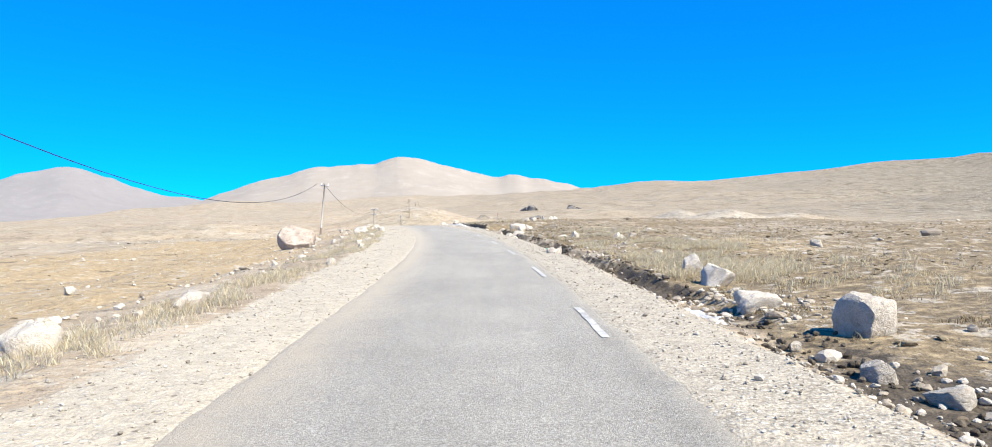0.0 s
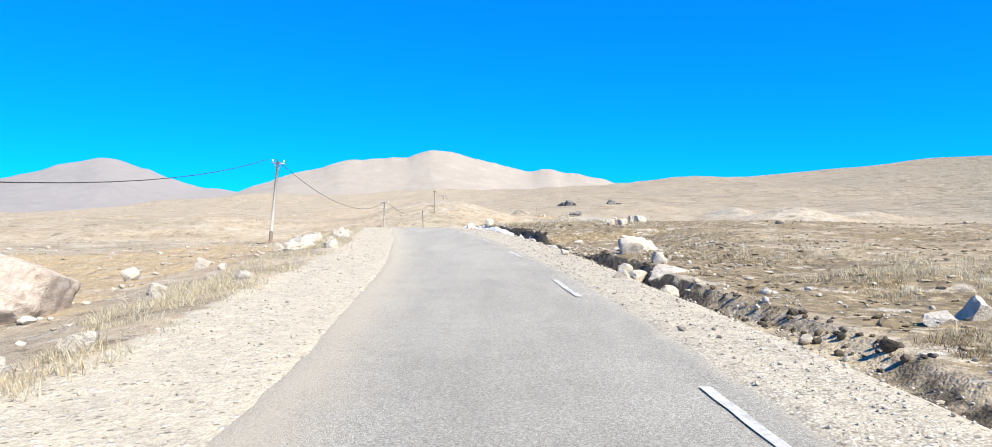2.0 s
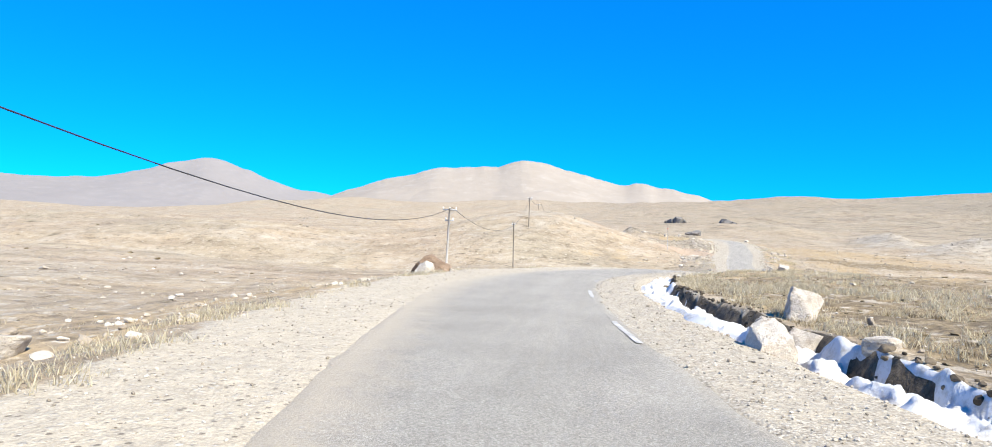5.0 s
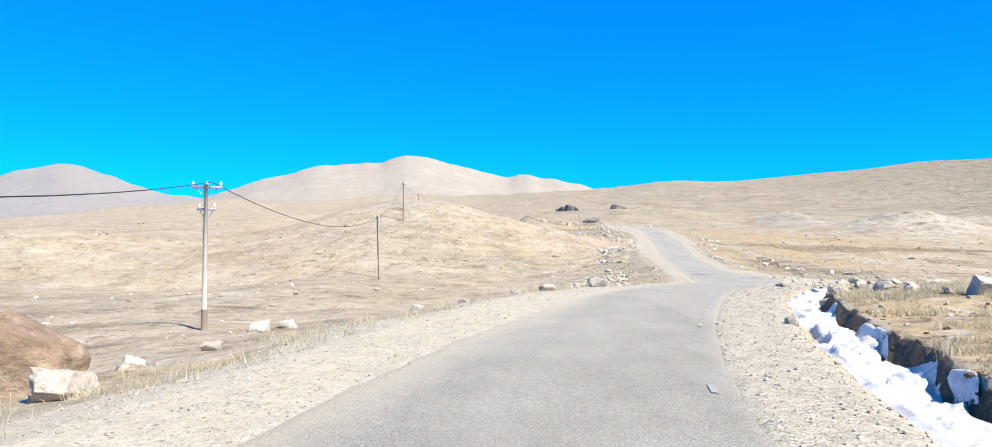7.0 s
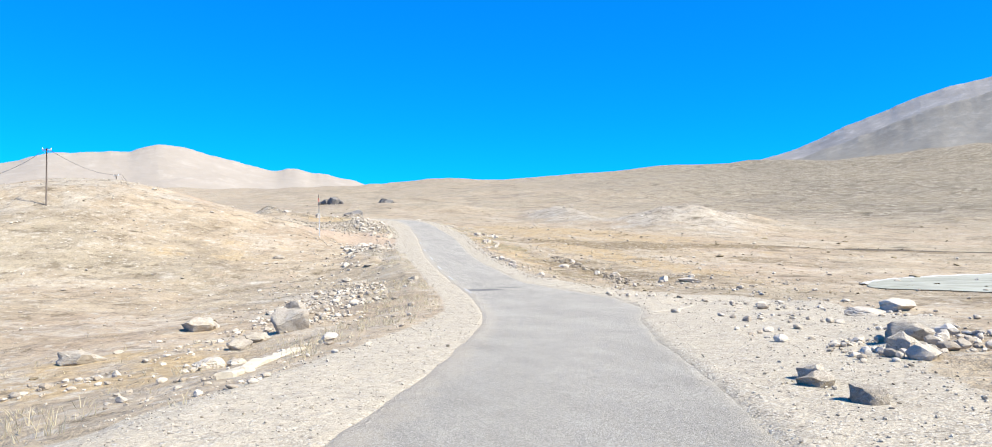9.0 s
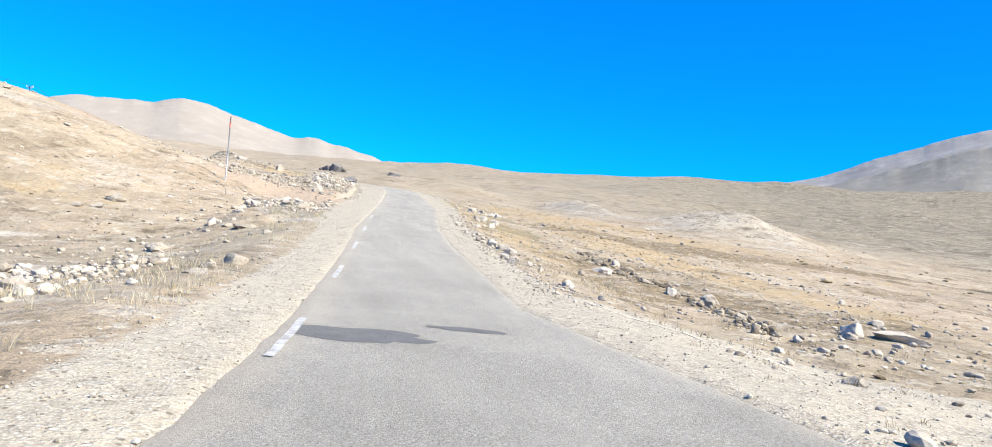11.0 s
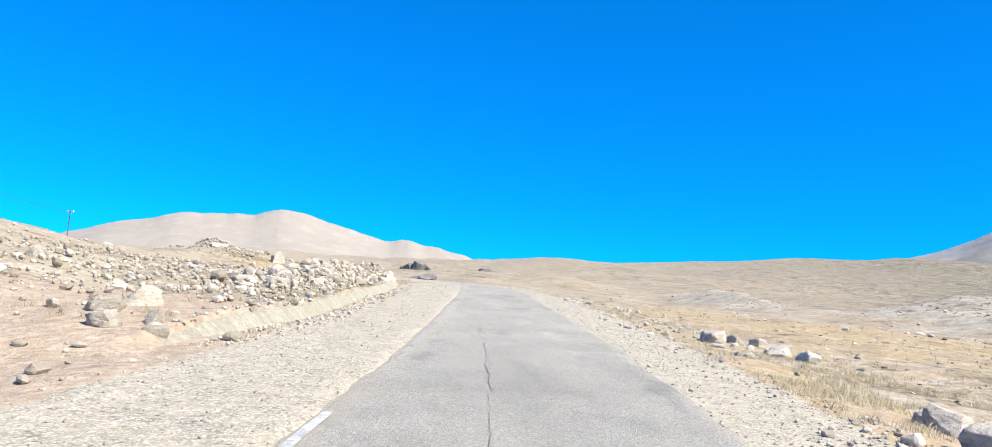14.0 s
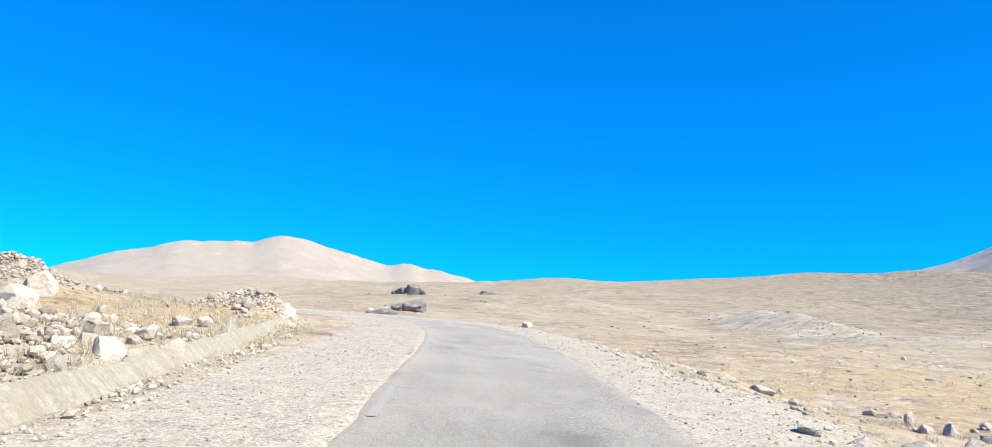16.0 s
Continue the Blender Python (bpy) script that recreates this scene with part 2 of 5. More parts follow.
def asphalt_material():
    n = Nodes("worn_asphalt", 0.85)
    grit = n.noise(110, 3, 0.75)
    speck = n.noise(42, 4, 0.8)
    blot = n.noise(0.55, 5, 0.65)
    long = n.noise(1.1, 4, 0.6, n.mapped(1.0, 0.12, 1))
    base = n.ramp(speck, (0.28, (0.16, 0.147, 0.124)), (0.5, (0.30, 0.278, 0.237)), (0.72, (0.475, 0.444, 0.382)))
    base = n.mix(0.7, base, n.ramp(grit, (0.32, 0.18), (0.5, 0.5), (0.68, 0.85)), 'OVERLAY')
    base = n.mix(n.ramp(n.noise(24, 4, 0.85), (0.57, 0.0), (0.64, 0.55)), base, (0.50, 0.475, 0.425))
    base = n.mix(n.ramp(n.noise(19, 4, 0.85), (0.36, 0.6), (0.42, 0.0)), base, (0.145, 0.138, 0.125))
    base = n.mix(n.ramp(n.noise(58, 3, 0.8), (0.60, 0.0), (0.66, 0.6)), base, (0.56, 0.53, 0.48))
    base = n.mix(n.ramp(n.noise(47, 3, 0.8), (0.34, 0.6), (0.40, 0.0)), base, (0.11, 0.105, 0.098))
    base = n.mix(0.4, base, n.ramp(blot, (0.3, 0.36), (0.7, 0.62)), 'OVERLAY')
    base = n.mix(0.3, base, n.ramp(long, (0.3, 0.35), (0.7, 0.66)), 'OVERLAY')
    dust = n.math('MULTIPLY', n.ramp(n.math('ADD', n.attr("verge"), n.math('MULTIPLY', n.math('SUBTRACT', n.noise(1.6, 6, 0.75), 0.5), 0.9)), (0.28, 0.0), (0.9, 1.0)), 0.97)
    base = n.mix(dust, base, n.ramp(speck, (0.3, (0.34, 0.293, 0.225)), (0.7, (0.49, 0.43, 0.338))))
    # Darker blotches, only where the road's mask allows them.
    patch = n.ramp(n.noise(0.8, 3, 0.6, n.mapped(1.0, 0.5, 1)), (0.58, 0.0), (0.72, 0.36))
    base = n.mix(n.math('MULTIPLY', patch, n.attr("blotched")), base, (0.075, 0.075, 0.078))
    n.bump(n.math('ADD', grit, n.math('MULTIPLY', speck, 1.4)), 0.012, 0.8)
    return n.done(base)


def paint_material(name, wear0):
    n = Nodes(name, 0.7)
    wear = n.math('ADD', n.math('MULTIPLY', n.noise(11, 6, 0.8), 0.55), n.math('MULTIPLY', n.noise(2.6, 4, 0.7), 0.45))
    return n.done(n.mix(n.ramp(wear, (wear0, 0.0), (wear0 + 0.12, 0.92)), (0.50, 0.49, 0.465), (0.285, 0.27, 0.248)))


def rock_material(name, low, middle, high, stain):
    n = Nodes(name, 0.9).objco()
    a, b, c = n.noise(1.1, 6, 0.65), n.noise(5.5, 6, 0.7), n.noise(34, 4, 0.7)
    base = n.ramp(n.math('ADD', n.math('MULTIPLY', a, 0.5), n.math('MULTIPLY', b, 0.5)), (0.36, low), (0.5, middle), (0.62, high))
    base = n.mix(n.ramp(n.noise(2.3, 6, 0.8), (0.52, 0.0), (0.62, 0.65)), base, stain)
    base = n.mix(n.ramp(n.noise(9, 5, 0.8), (0.60, 0.0), (0.66, 0.6)), base, tuple(0.6 * s for s in stain))
    base = n.mix(0.35, base, n.ramp(c, (0.3, 0.3), (0.7, 0.72)), 'OVERLAY')
    shade = n.ramp(n.random(), (0.0, 0.42), (0.5, 0.5), (1.0, 0.57))
    base = n.mix(0.8, base, shade, 'OVERLAY')
    split = n.ramp(n.noise(2.1, 3, 0.5, n.mapped(1, 1, 2.4)), (0.47, 1.0), (0.5, 0.0), (0.53, 1.0))
    n.bump(n.math('ADD', n.math('ADD', b, n.math('MULTIPLY', c, 0.3)), n.math('MULTIPLY', split, 0.05)), 0.06, 0.9)
    return n.done(base)


def stone_stuff_material(name, low, high):
    n = Nodes(name, 0.92)
    base = n.ramp(n.island(), (0.0, low), (0.5, tuple((a + b) / 2 for a, b in zip(low, high))), (1.0, high))
    base = n.mix(0.4, base, n.ramp(n.noise(24, 4, 0.7), (0.3, 0.3), (0.7, 0.7)), 'OVERLAY')
    n.bump(n.noise(40, 4, 0.7), 0.02, 0.6)
    return n.done(base)


def grass_material(name, low, high):
    n = Nodes(name, 0.8)
    base = n.ramp(n.island(), (0.0, low), (1.0, high))
    base = n.mix(0.4, base, n.ramp(n.noise(0.8, 4, 0.6), (0.3, 0.35), (0.7, 0.65)), 'OVERLAY')
    glow = n.add("ShaderNodeBsdfTranslucent")
    n.link(base, glow.inputs["Color"])
    both = n.add("ShaderNodeMixShader")
    both.inputs[0].default_value = 0.45
    n.link(n.b.outputs[0], both.inputs[1])
    n.link(glow.outputs[0], both.inputs[2])
    n.link(both.outputs[0], n.t.nodes["Material Output"].inputs["Surface"])
    return n.done(base)


def mountain_material(name, low, high, pale):
    n = Nodes(name, 0.95)
    a = n.noise(0.004, 7, 0.65)
    b = n.noise(0.018, 7, 0.7)
    base = n.ramp(n.math('ADD', n.math('MULTIPLY', a, 0.5), n.math('MULTIPLY', b, 0.5)), (0.38, low), (0.62, high))
    base = n.mix(n.ramp(b, (0.56, 0.0), (0.68, 0.6)), base, pale)
    n.bump(b, 6.0, 0.5)
    return n.done(base)


def plain_material(name, colour, rough=0.7, metal=0.0, grain=30.0):
    n = Nodes(name, rough).objco()
    n.b.inputs["Metallic"].default_value = metal
    v = n.noise(grain, 5, 0.7)
    w = n.noise(grain * 0.12, 4, 0.6)
    base = n.mix(0.5, colour, n.ramp(v, (0.3, 0.3), (0.7, 0.7)), 'OVERLAY')
    base = n.mix(0.5, base, n.ramp(w, (0.3, 0.35), (0.7, 0.66)), 'OVERLAY')
    n.bump(v, 0.01, 0.5)
    return n.done(base)


def wood_material(name, low, high):
    n = Nodes(name, 0.85).objco()
    g = n.noise(20, 6, 0.7, n.mapped(1, 1, 0.06))
    w = n.noise(1.2, 4, 0.6)
    base = n.mix(0.4, n.ramp(g, (0.3, low), (0.7, high)), n.ramp(w, (0.3, 0.35), (0.7, 0.66)), 'OVERLAY')
    n.bump(g, 0.01, 0.8)
    return n.done(base)


def concrete_material():
    n = Nodes("streaked_gutter_lining", 0.9)
    run = n.noise(3.0, 6, 0.75, n.mapped(0.25, 1.6, 0.25))
    v = n.noise(14, 5, 0.75)
    base = n.ramp(run, (0.34, (0.27, 0.245, 0.188)), (0.5, (0.335, 0.308, 0.24)), (0.66, (0.39, 0.36, 0.285)))
    base = n.mix(0.6, base, n.ramp(v, (0.3, 0.28), (0.7, 0.74)), 'OVERLAY')
    base = n.mix(n.ramp(n.noise(1.1, 5, 0.7), (0.54, 0.0), (0.66, 0.6)), base, (0.32, 0.265, 0.195))
    n.bump(n.math('ADD', v, run), 0.05, 0.8)
    return n.done(base)


def snow_material():
    n = Nodes("old_snow", 0.6)
    v = n.noise(3.0, 6, 0.7)
    base = n.mix(n.ramp(n.noise(5, 7, 0.75), (0.48, 0.0), (0.64, 0.75)), (0.58, 0.58, 0.585), (0.36, 0.33, 0.28))
    n.b.inputs["Subsurface Weight"].default_value = 0.0
    n.bump(n.math('ADD', v, n.math('MULTIPLY', n.noise(22, 4, 0.7), 0.3)), 0.05, 0.7)
    return n.done(base)


M_GROUND = ground_material()
M_ASPHALT = asphalt_material()
M_PAINT = paint_material("worn_road_paint", 0.45)
M_PAINT_FAINT = paint_material("faint_road_paint", 0.32)
M_ROCK = rock_material("pale_limestone", (0.36, 0.30, 0.235), (0.51, 0.455, 0.38), (0.59, 0.535, 0.455), (0.32, 0.26, 0.195))
M_RUBBLE = rock_material("tan_broken_rock", (0.27, 0.23, 0.175), (0.41, 0.36, 0.29), (0.52, 0.465, 0.385), (0.25, 0.20, 0.145))
M_BOULDER = rock_material("cracked_pink_rock", (0.27, 0.215, 0.17), (0.42, 0.35, 0.285), (0.52, 0.45, 0.38), (0.21, 0.16, 0.12))
M_BROWN = rock_material("rust_brown_rock", (0.15, 0.10, 0.068), (0.27, 0.19, 0.13), (0.40, 0.31, 0.23), (0.12, 0.09, 0.06))
M_DARK = rock_material("dark_grey_rock", (0.08, 0.076, 0.072), (0.16, 0.152, 0.144), (0.27, 0.25, 0.23), (0.22, 0.17, 0.12))
M_STONES = stone_stuff_material("field_stones", (0.28, 0.235, 0.18), (0.55, 0.495, 0.415))
M_BREAK = stone_stuff_material("broken_heap_rock", (0.24, 0.20, 0.15), (0.47, 0.42, 0.345))
M_LEDGE = stone_stuff_material("brown_ledge_stone", (0.15, 0.12, 0.085), (0.38, 0.325, 0.25))
M_CLOD = stone_stuff_material("dark_peat_clods", (0.045, 0.036, 0.026), (0.15, 0.12, 0.085))
M_GRIT = stone_stuff_material("shoulder_gravel", (0.24, 0.205, 0.155), (0.55, 0.50, 0.42))
M_CUSHION = stone_stuff_material("dry_cushion_scrub", (0.15, 0.115, 0.07), (0.29, 0.235, 0.145))
M_GRASS = grass_material("dry_grass", (0.42, 0.345, 0.215), (0.70, 0.62, 0.44))
M_HEATH = grass_material("brown_scrub_grass", (0.22, 0.165, 0.095), (0.52, 0.425, 0.26))
M_SCRUB = grass_material("dark_brown_scrub", (0.09, 0.065, 0.036), (0.30, 0.23, 0.13))
# The next two rock tones are pale and flat: distance haze mixed into the colour.
M_RANGE = mountain_material("hazed_mountain_rock", (0.29, 0.252, 0.21), (0.33, 0.29, 0.245), (0.37, 0.33, 0.285))
M_RANGE_FAR = mountain_material("hazed_far_mountain_rock", (0.225, 0.208, 0.20), (0.25, 0.232, 0.222), (0.275, 0.255, 0.243))
M_RANGE_GREY = mountain_material("grey_scree_mountain", (0.23, 0.215, 0.20), (0.32, 0.30, 0.28), (0.40, 0.38, 0.36))
M_RANGE_TAN = mountain_material("olive_tan_hillside", (0.21, 0.192, 0.162), (0.28, 0.258, 0.22), (0.335, 0.31, 0.268))
M_POLE = wood_material("weathered_pole_wood", (0.27, 0.25, 0.22), (0.47, 0.44, 0.395))
M_POLE_DARK = wood_material("dark_pole_wood", (0.07, 0.055, 0.045), (0.17, 0.14, 0.115))
M_STEEL = plain_material("galvanised_steel", (0.36, 0.37, 0.38), 0.55, 0.6)
M_CABLE = plain_material("black_cable", (0.035, 0.036, 0.04), 0.6)
M_PORCELAIN = plain_material("white_porcelain", (0.78, 0.78, 0.76), 0.25)
M_RUST = plain_material("rusted_sleeve", (0.20, 0.155, 0.12), 0.8, 0.2)
M_RED = plain_material("faded_red_paint", (0.62, 0.16, 0.13), 0.6)
M_CONCRETE = concrete_material()
M_HEADWALL = plain_material("pale_concrete", (0.47, 0.42, 0.335), 0.9, 0.0, 6.0)
M_DARK_SPOT = plain_material("dark_road_spot", (0.13, 0.125, 0.118), 0.8)
M_CRACK = plain_material("crack_dirt", (0.15, 0.138, 0.12), 0.9)
M_SNOW = snow_material()
M_GREEN = plain_material("green_plastic", (0.02, 0.42, 0.22), 0.4)

# ---- terrain shape ----
# the road's line: metres ahead, metres across, height
ROAD = [(-60, 3.2, -2.2), (-25, 1.0, -1.0), (0, -0.2, 0.0), (15, -0.57, 0.59), (30, -1.3, 1.2), (45, -2.75, 1.85), (60, -5.1, 2.43), (74, -7.65, 2.95),
        (88, -10.15, 3.2), (100, -10.9, 3.28), (110, -10.0, 3.25), (120, -7.65, 3.2), (130, -4.2, 3.14), (140, 0.1, 2.72), (150, 3.6, 2.3), (160, 5.85, 2.1),
        (170, 7.25, 2.2), (180, 8.5, 2.55), (190, 9.7, 3.1), (200, 11.3, 3.72), (214, 13.5, 4.66), (228, 15.2, 5.6), (240, 16.6, 6.4), (250, 17.6, 6.95),
        (258, 18.0, 7.35), (264, 17.4, 7.7), (270, 14.5, 8.0), (276, 8.5, 8.25), (282, -2.0, 8.5), (290, -20.0, 8.8), (300, -45.0, 9.3)]
RY = np.arange(-60.0, 300.01, 0.5)


def spline(knots, column, at):
    """A smooth curve through the knots (Catmull-Rom on uneven steps)."""
    ky = np.array([k[0] for k in knots], float)
    kv = np.array([k[column] for k in knots], float)
    m = np.gradient(kv, ky)
    i = np.clip(np.searchsorted(ky, at) - 1, 0, len(ky) - 2)
    h = ky[i + 1] - ky[i]
    s = np.clip((at - ky[i]) / h, 0, 1)
    return ((2 * s ** 3 - 3 * s ** 2 + 1) * kv[i] + (s ** 3 - 2 * s ** 2 + s) * h * m[i]
            + (3 * s ** 2 - 2 * s ** 3) * kv[i + 1] + (s ** 3 - s ** 2) * h * m[i + 1])


RX, RZ = spline(ROAD, 1, RY), spline(ROAD, 2, RY)
RX = np.convolve(np.pad(RX, 8, mode="edge"), np.ones(17) / 17, "valid")
RZ = np.convolve(np.pad(RZ, 8, mode="edge"), np.ones(17) / 17, "valid")
RC = 1 / np.hypot(1, np.gradient(RX, RY))
HALF = 2.03


def smooth(a, b, v):
    s = np.clip((v - a) / (b - a), 0, 1)
    return s * s * (3 - 2 * s)


def hashed(ix, iy, seed):
    n = (ix.astype(np.int64) * 374761393 + iy.astype(np.int64) * 668265263 + seed * 974711) & 0x7fffffff
    n = ((n ^ (n >> 13)) * 1274126177) & 0x7fffffff
    return ((n ^ (n >> 16)) & 0xffff) / 65535.0


def value_noise(x, y, seed=0):
    """Smooth noise from -1 to 1 on a unit grid."""
    ix, iy = np.floor(x), np.floor(y)
    fx, fy = x - ix, y - iy
    fx, fy = fx * fx * (3 - 2 * fx), fy * fy * (3 - 2 * fy)
    a, b = hashed(ix, iy, seed), hashed(ix + 1, iy, seed)
    c, d = hashed(ix, iy + 1, seed), hashed(ix + 1, iy + 1, seed)
    return 2 * ((a * (1 - fx) + b * fx) * (1 - fy) + (c * (1 - fx) + d * fx) * fy) - 1


def fbm(x, y, octaves, seed=0):
    total, amp = 0, 1.0
    for k in range(octaves):
        total = total + amp * value_noise(x * 2 ** k + 7.3 * k, y * 2 ** k - 3.1 * k, seed + k)
        amp *= 0.5
    return total


def beside(x, y):
    """The distance across from the road's middle, to the right of the drive positive."""
    return (x - np.interp(y, RY, RX)) * np.interp(y, RY, RC)


def slope_ahead(y):
    return np.where(y > 300, 9.3 + (y - 300) * 0.0495, np.where(y < -60, -2.2 + (y + 60) * 0.035, np.interp(y, RY, RZ)))


def ditch_middle(y):
    return np.interp(y, [-20, 10, 18, 22, 26, 32, 45, 58, 64, 78, 90, 103, 110, 117, 125, 138], [4.0, 3.75, 3.8, 3.9, 3.7, 3.6, 3.6, 4.15, 4.42, 4.5, 4.2, 4.05, 4.15, 4.35, 4.3, 5.2])


def ditch_edge(y, u=0.0):
    """Where the meadow's bank stands over the ditch."""
    return (ditch_middle(y) + 0.5 + (0.24 - 0.11 * smooth(58, 66, y)) * value_noise(y * 0.33, y * 0 + 4, 3)
            + (0.07 + 0.05 * smooth(92, 98, y)) * value_noise(y * 1.7, y * 0, 4) + 0.09 * value_noise(y * 0.9, u * 2.0, 5))


def gutter_line(y):
    return np.interp(y, [203, 211, 217, 226, 236, 241, 253, 262], [4.9, 4.7, 4.25, 4.35, 4.45, 4.8, 6.0, 7.0])


def apron(y):
    """How much wider the asphalt is on the right, at the turning."""
    return np.interp(y, [90, 105, 120, 132, 144, 149, 154, 159, 164, 169], [0, 0.15, 0.15, 0, 0, 0.6, 1.9, 2.1, 1.1, 0])


def ground(x, y):
    """The height of the bare ground."""
    x, y = np.asarray(x, float), np.asarray(y, float)
    u = beside(x, y)
    g = slope_ahead(y)
    # the left side falls off to a field
    left = np.interp(-u, [0, 4.2, 5.2, 7, 9, 17, 30, 60], [0, 0, -0.15, -0.5, -0.8, -1.4, -1.5, -2.4])
    left = left * np.interp(y, [0, 40, 75, 110, 130, 160, 185, 200, 212, 300], [0.9, 0.9, 1.0, 1.1, 1.1, 0.8, 1.6, 0.6, 0.1, 0.1])
    left = left + 0.31 * smooth(0.42, 0.62, -u - gutter_line(y)) * smooth(208.5, 213, y) * (1 - smooth(262, 275, y))
    # the right side: ditch, bank, meadow
    bank = np.interp(y, [-30, 0, 15, 27, 45, 60, 70, 90, 110, 122, 131, 140, 150, 165, 180, 195, 213, 228, 245, 300],
                     [-0.3, -0.15, -0.08, -0.02, -0.02, 0.12, 0.16, 0.15, 0.14, 0.14, 0.0, -0.1, -0.15, -0.35, -0.6, -0.5, -0.35, -0.5, -0.7, -0.9])
    deep = np.interp(y, [-30, 0, 13, 17, 19.5, 24, 27, 40, 47, 56, 62, 66, 92, 100, 124, 131, 137], [-0.2, -0.22, -0.25, -0.28, -0.46, -0.44, -0.28, -0.25, -0.42, -0.46, -0.4, -0.56, -0.44, -0.36, -0.36, -0.3, 0])
    mid = ditch_middle(y)
    edge = ditch_edge(y, u)
    into = smooth(mid - np.interp(y, [55, 64], [0.5, 0.8]), mid - np.interp(y, [55, 64], [0.05, 0.1]), u) * (1 - smooth(edge - 0.16, edge + 0.1, u)) * (0.85 + 0.3 * value_noise(y * 0.33, y * 0, 6))
    meadow_near = np.interp(u, [0, 8, 12, 25, 50, 100, 200], [0, 0.2, 0.25, 0.2, -0.4, -0.5, 1.0])
    meadow_far = np.interp(u, [0, 6, 14, 21, 40, 80, 150, 260], [0, 0, -0.05, -0.35, -1.0, -2.2, -3.4, -2.0])
    k = smooth(118, 158, y)
    soft = np.where(y > 137, smooth(3.2, 8.5, u), smooth(edge - 0.16, edge + 0.1, u))
    right = bank * soft + (meadow_near * (1 - k) + meadow_far * k) * smooth(5, 10, u) + deep * into
    # a stony gully that joins the ditch from the right
    right = right - 0.42 * smooth(mid - 0.2, mid + 0.4, u) * (1 - smooth(8.5, 12, u)) * smooth(53, 57, y) * (1 - smooth(63.6, 64.5, y - 0.15 * (u - 5) + 0.4 * value_noise(u * 0.9, y * 0, 8)))
    near = g + np.where(u < 0, left, right)
    # the stony knoll beside the road, and the bank behind the gutter
    near = near + 6.2 * np.exp(-(((x + 25) / 17) ** 2 + ((y - 224) / 27) ** 2)) * smooth(5, 16, -u)
    near = near + 0.7 * np.exp(-(((x + 6) / 6.0) ** 2 + ((y - 214) / 8) ** 2)) * smooth(8, 14, -u)
    near = near + 0.55 * np.exp(-(((x - 8.4) / 1.8) ** 2 + ((y - 233) / 7) ** 2)) * smooth(5.2, 7.0, -u)
    near = near + 0.5 * np.exp(-(((x - 7.8) / 1.9) ** 2 + ((y - 240.5) / 3.5) ** 2)) * smooth(5.2, 7.5, -u)
    near = near + 0.3 * smooth(5.2, 6.2, -u) * (1 - smooth(7.5, 8.6, -u)) * smooth(187, 190, y) * (1 - smooth(200, 206, y))
    near = near + 1.3 * np.exp(-(((x + 1) / 5.0) ** 2 + ((y - 259) / 6.5) ** 2)) + 2.1 * np.exp(-(((x + 4.5) / 2.8) ** 2 + ((y - 270) / 3.2) ** 2))
    near = near + 0.75 * np.exp(-(((x - 9.6) / 2.0) ** 2 + ((y - 260) / 4.5) ** 2)) * smooth(6.0, 7.5, -u)
    near = near + 0.62 * np.exp(-(((x + 24) / 13) ** 2 + ((y - 176) / 12) ** 2)) + 0.5 * np.exp(-(((x + 0.5) / 5.0) ** 2 + ((y - 209) / 5) ** 2)) * smooth(8, 11, -u)
    # the wide plain that climbs to the hills
    far_d = np.hypot(x, y)
    az = np.degrees(np.arctan2(x, y))
    rim = np.interp(az, [-180, -90, -40, -33, -28, -21, -13, -4, 3, 7, 15, 22, 30, 36, 45, 60, 90, 180],
                    [1.2, 0.9, 1.2, 1.4, 1.8, 2.55, 2.85, 3.2, 3.58, 3.75, 4.38, 4.72, 4.82, 5.07, 5.35, 5.4, 5.0, 1.2])
    sag = np.interp(az, [-180, -40, -10, 5, 20, 40, 180], [0.2, 0.35, 0.5, 0.52, 0.22, 0.04, 0.04])
    q = far_d / 1800
    far = np.tan(np.radians(rim)) * np.where(q < 1, far_d * (sag + (1 - sag) * q), 1800 * (1 + 0.12 * (1 - np.exp(-(q - 1) * 2))))
    far = far + 9 * fbm(x / 260, y / 260, 3, 20) * smooth(350, 1500, far_d)
    w = np.maximum(smooth(50, 240, np.abs(u)), smooth(290, 470, y))
    z = near * (1 - w) + far * w
    # stony hillocks on the far meadow and a hollow that holds a pond
    for cx, cy, rx, ry, turn, high in ((84, 350, 9, 60, -0.25, 3.2), (86, 282, 12, 34, -0.45, 3.6), (130, 330, 14, 40, -0.5, 4.0), (58, 420, 20, 30, 0.2, 2.0), (-60, 300, 25, 30, 0.0, 2.5), (-90, 200, 30, 25, 0.3, 2.0)):
        dx, dy = x - cx, y - cy
        a = (dx * math.cos(turn) + dy * math.sin(turn)) / rx
        b = (dy * math.cos(turn) - dx * math.sin(turn)) / ry
        z = z + high * np.exp(-(a * a + b * b)) * (1 + 0.35 * fbm(x / 11, y / 11, 3, 91))
    dx, dy = x - 50, y - 171.4
    oval = ((dx * 0.97 + dy * 0.22) / 18) ** 2 + ((dy * 0.97 - dx * 0.22) / 8.5) ** 2
    z = z + (1.2 - z) * (1 - smooth(0.75, 1.5, oval))
    # unevenness, none on the road and its shoulders
    away = smooth(3.0, 6.5, np.abs(u)) * (1 - into * 0.5) + smooth(300, 320, y)
    away = np.clip(away, 0, 1) * smooth(0.9, 1.5, oval)
    z = z + away * (0.10 * fbm(x / 2.3, y / 2.3, 4, 40) + 0.30 * fbm(x / 14, y / 14, 2, 50) * smooth(7, 20, np.abs(u)))
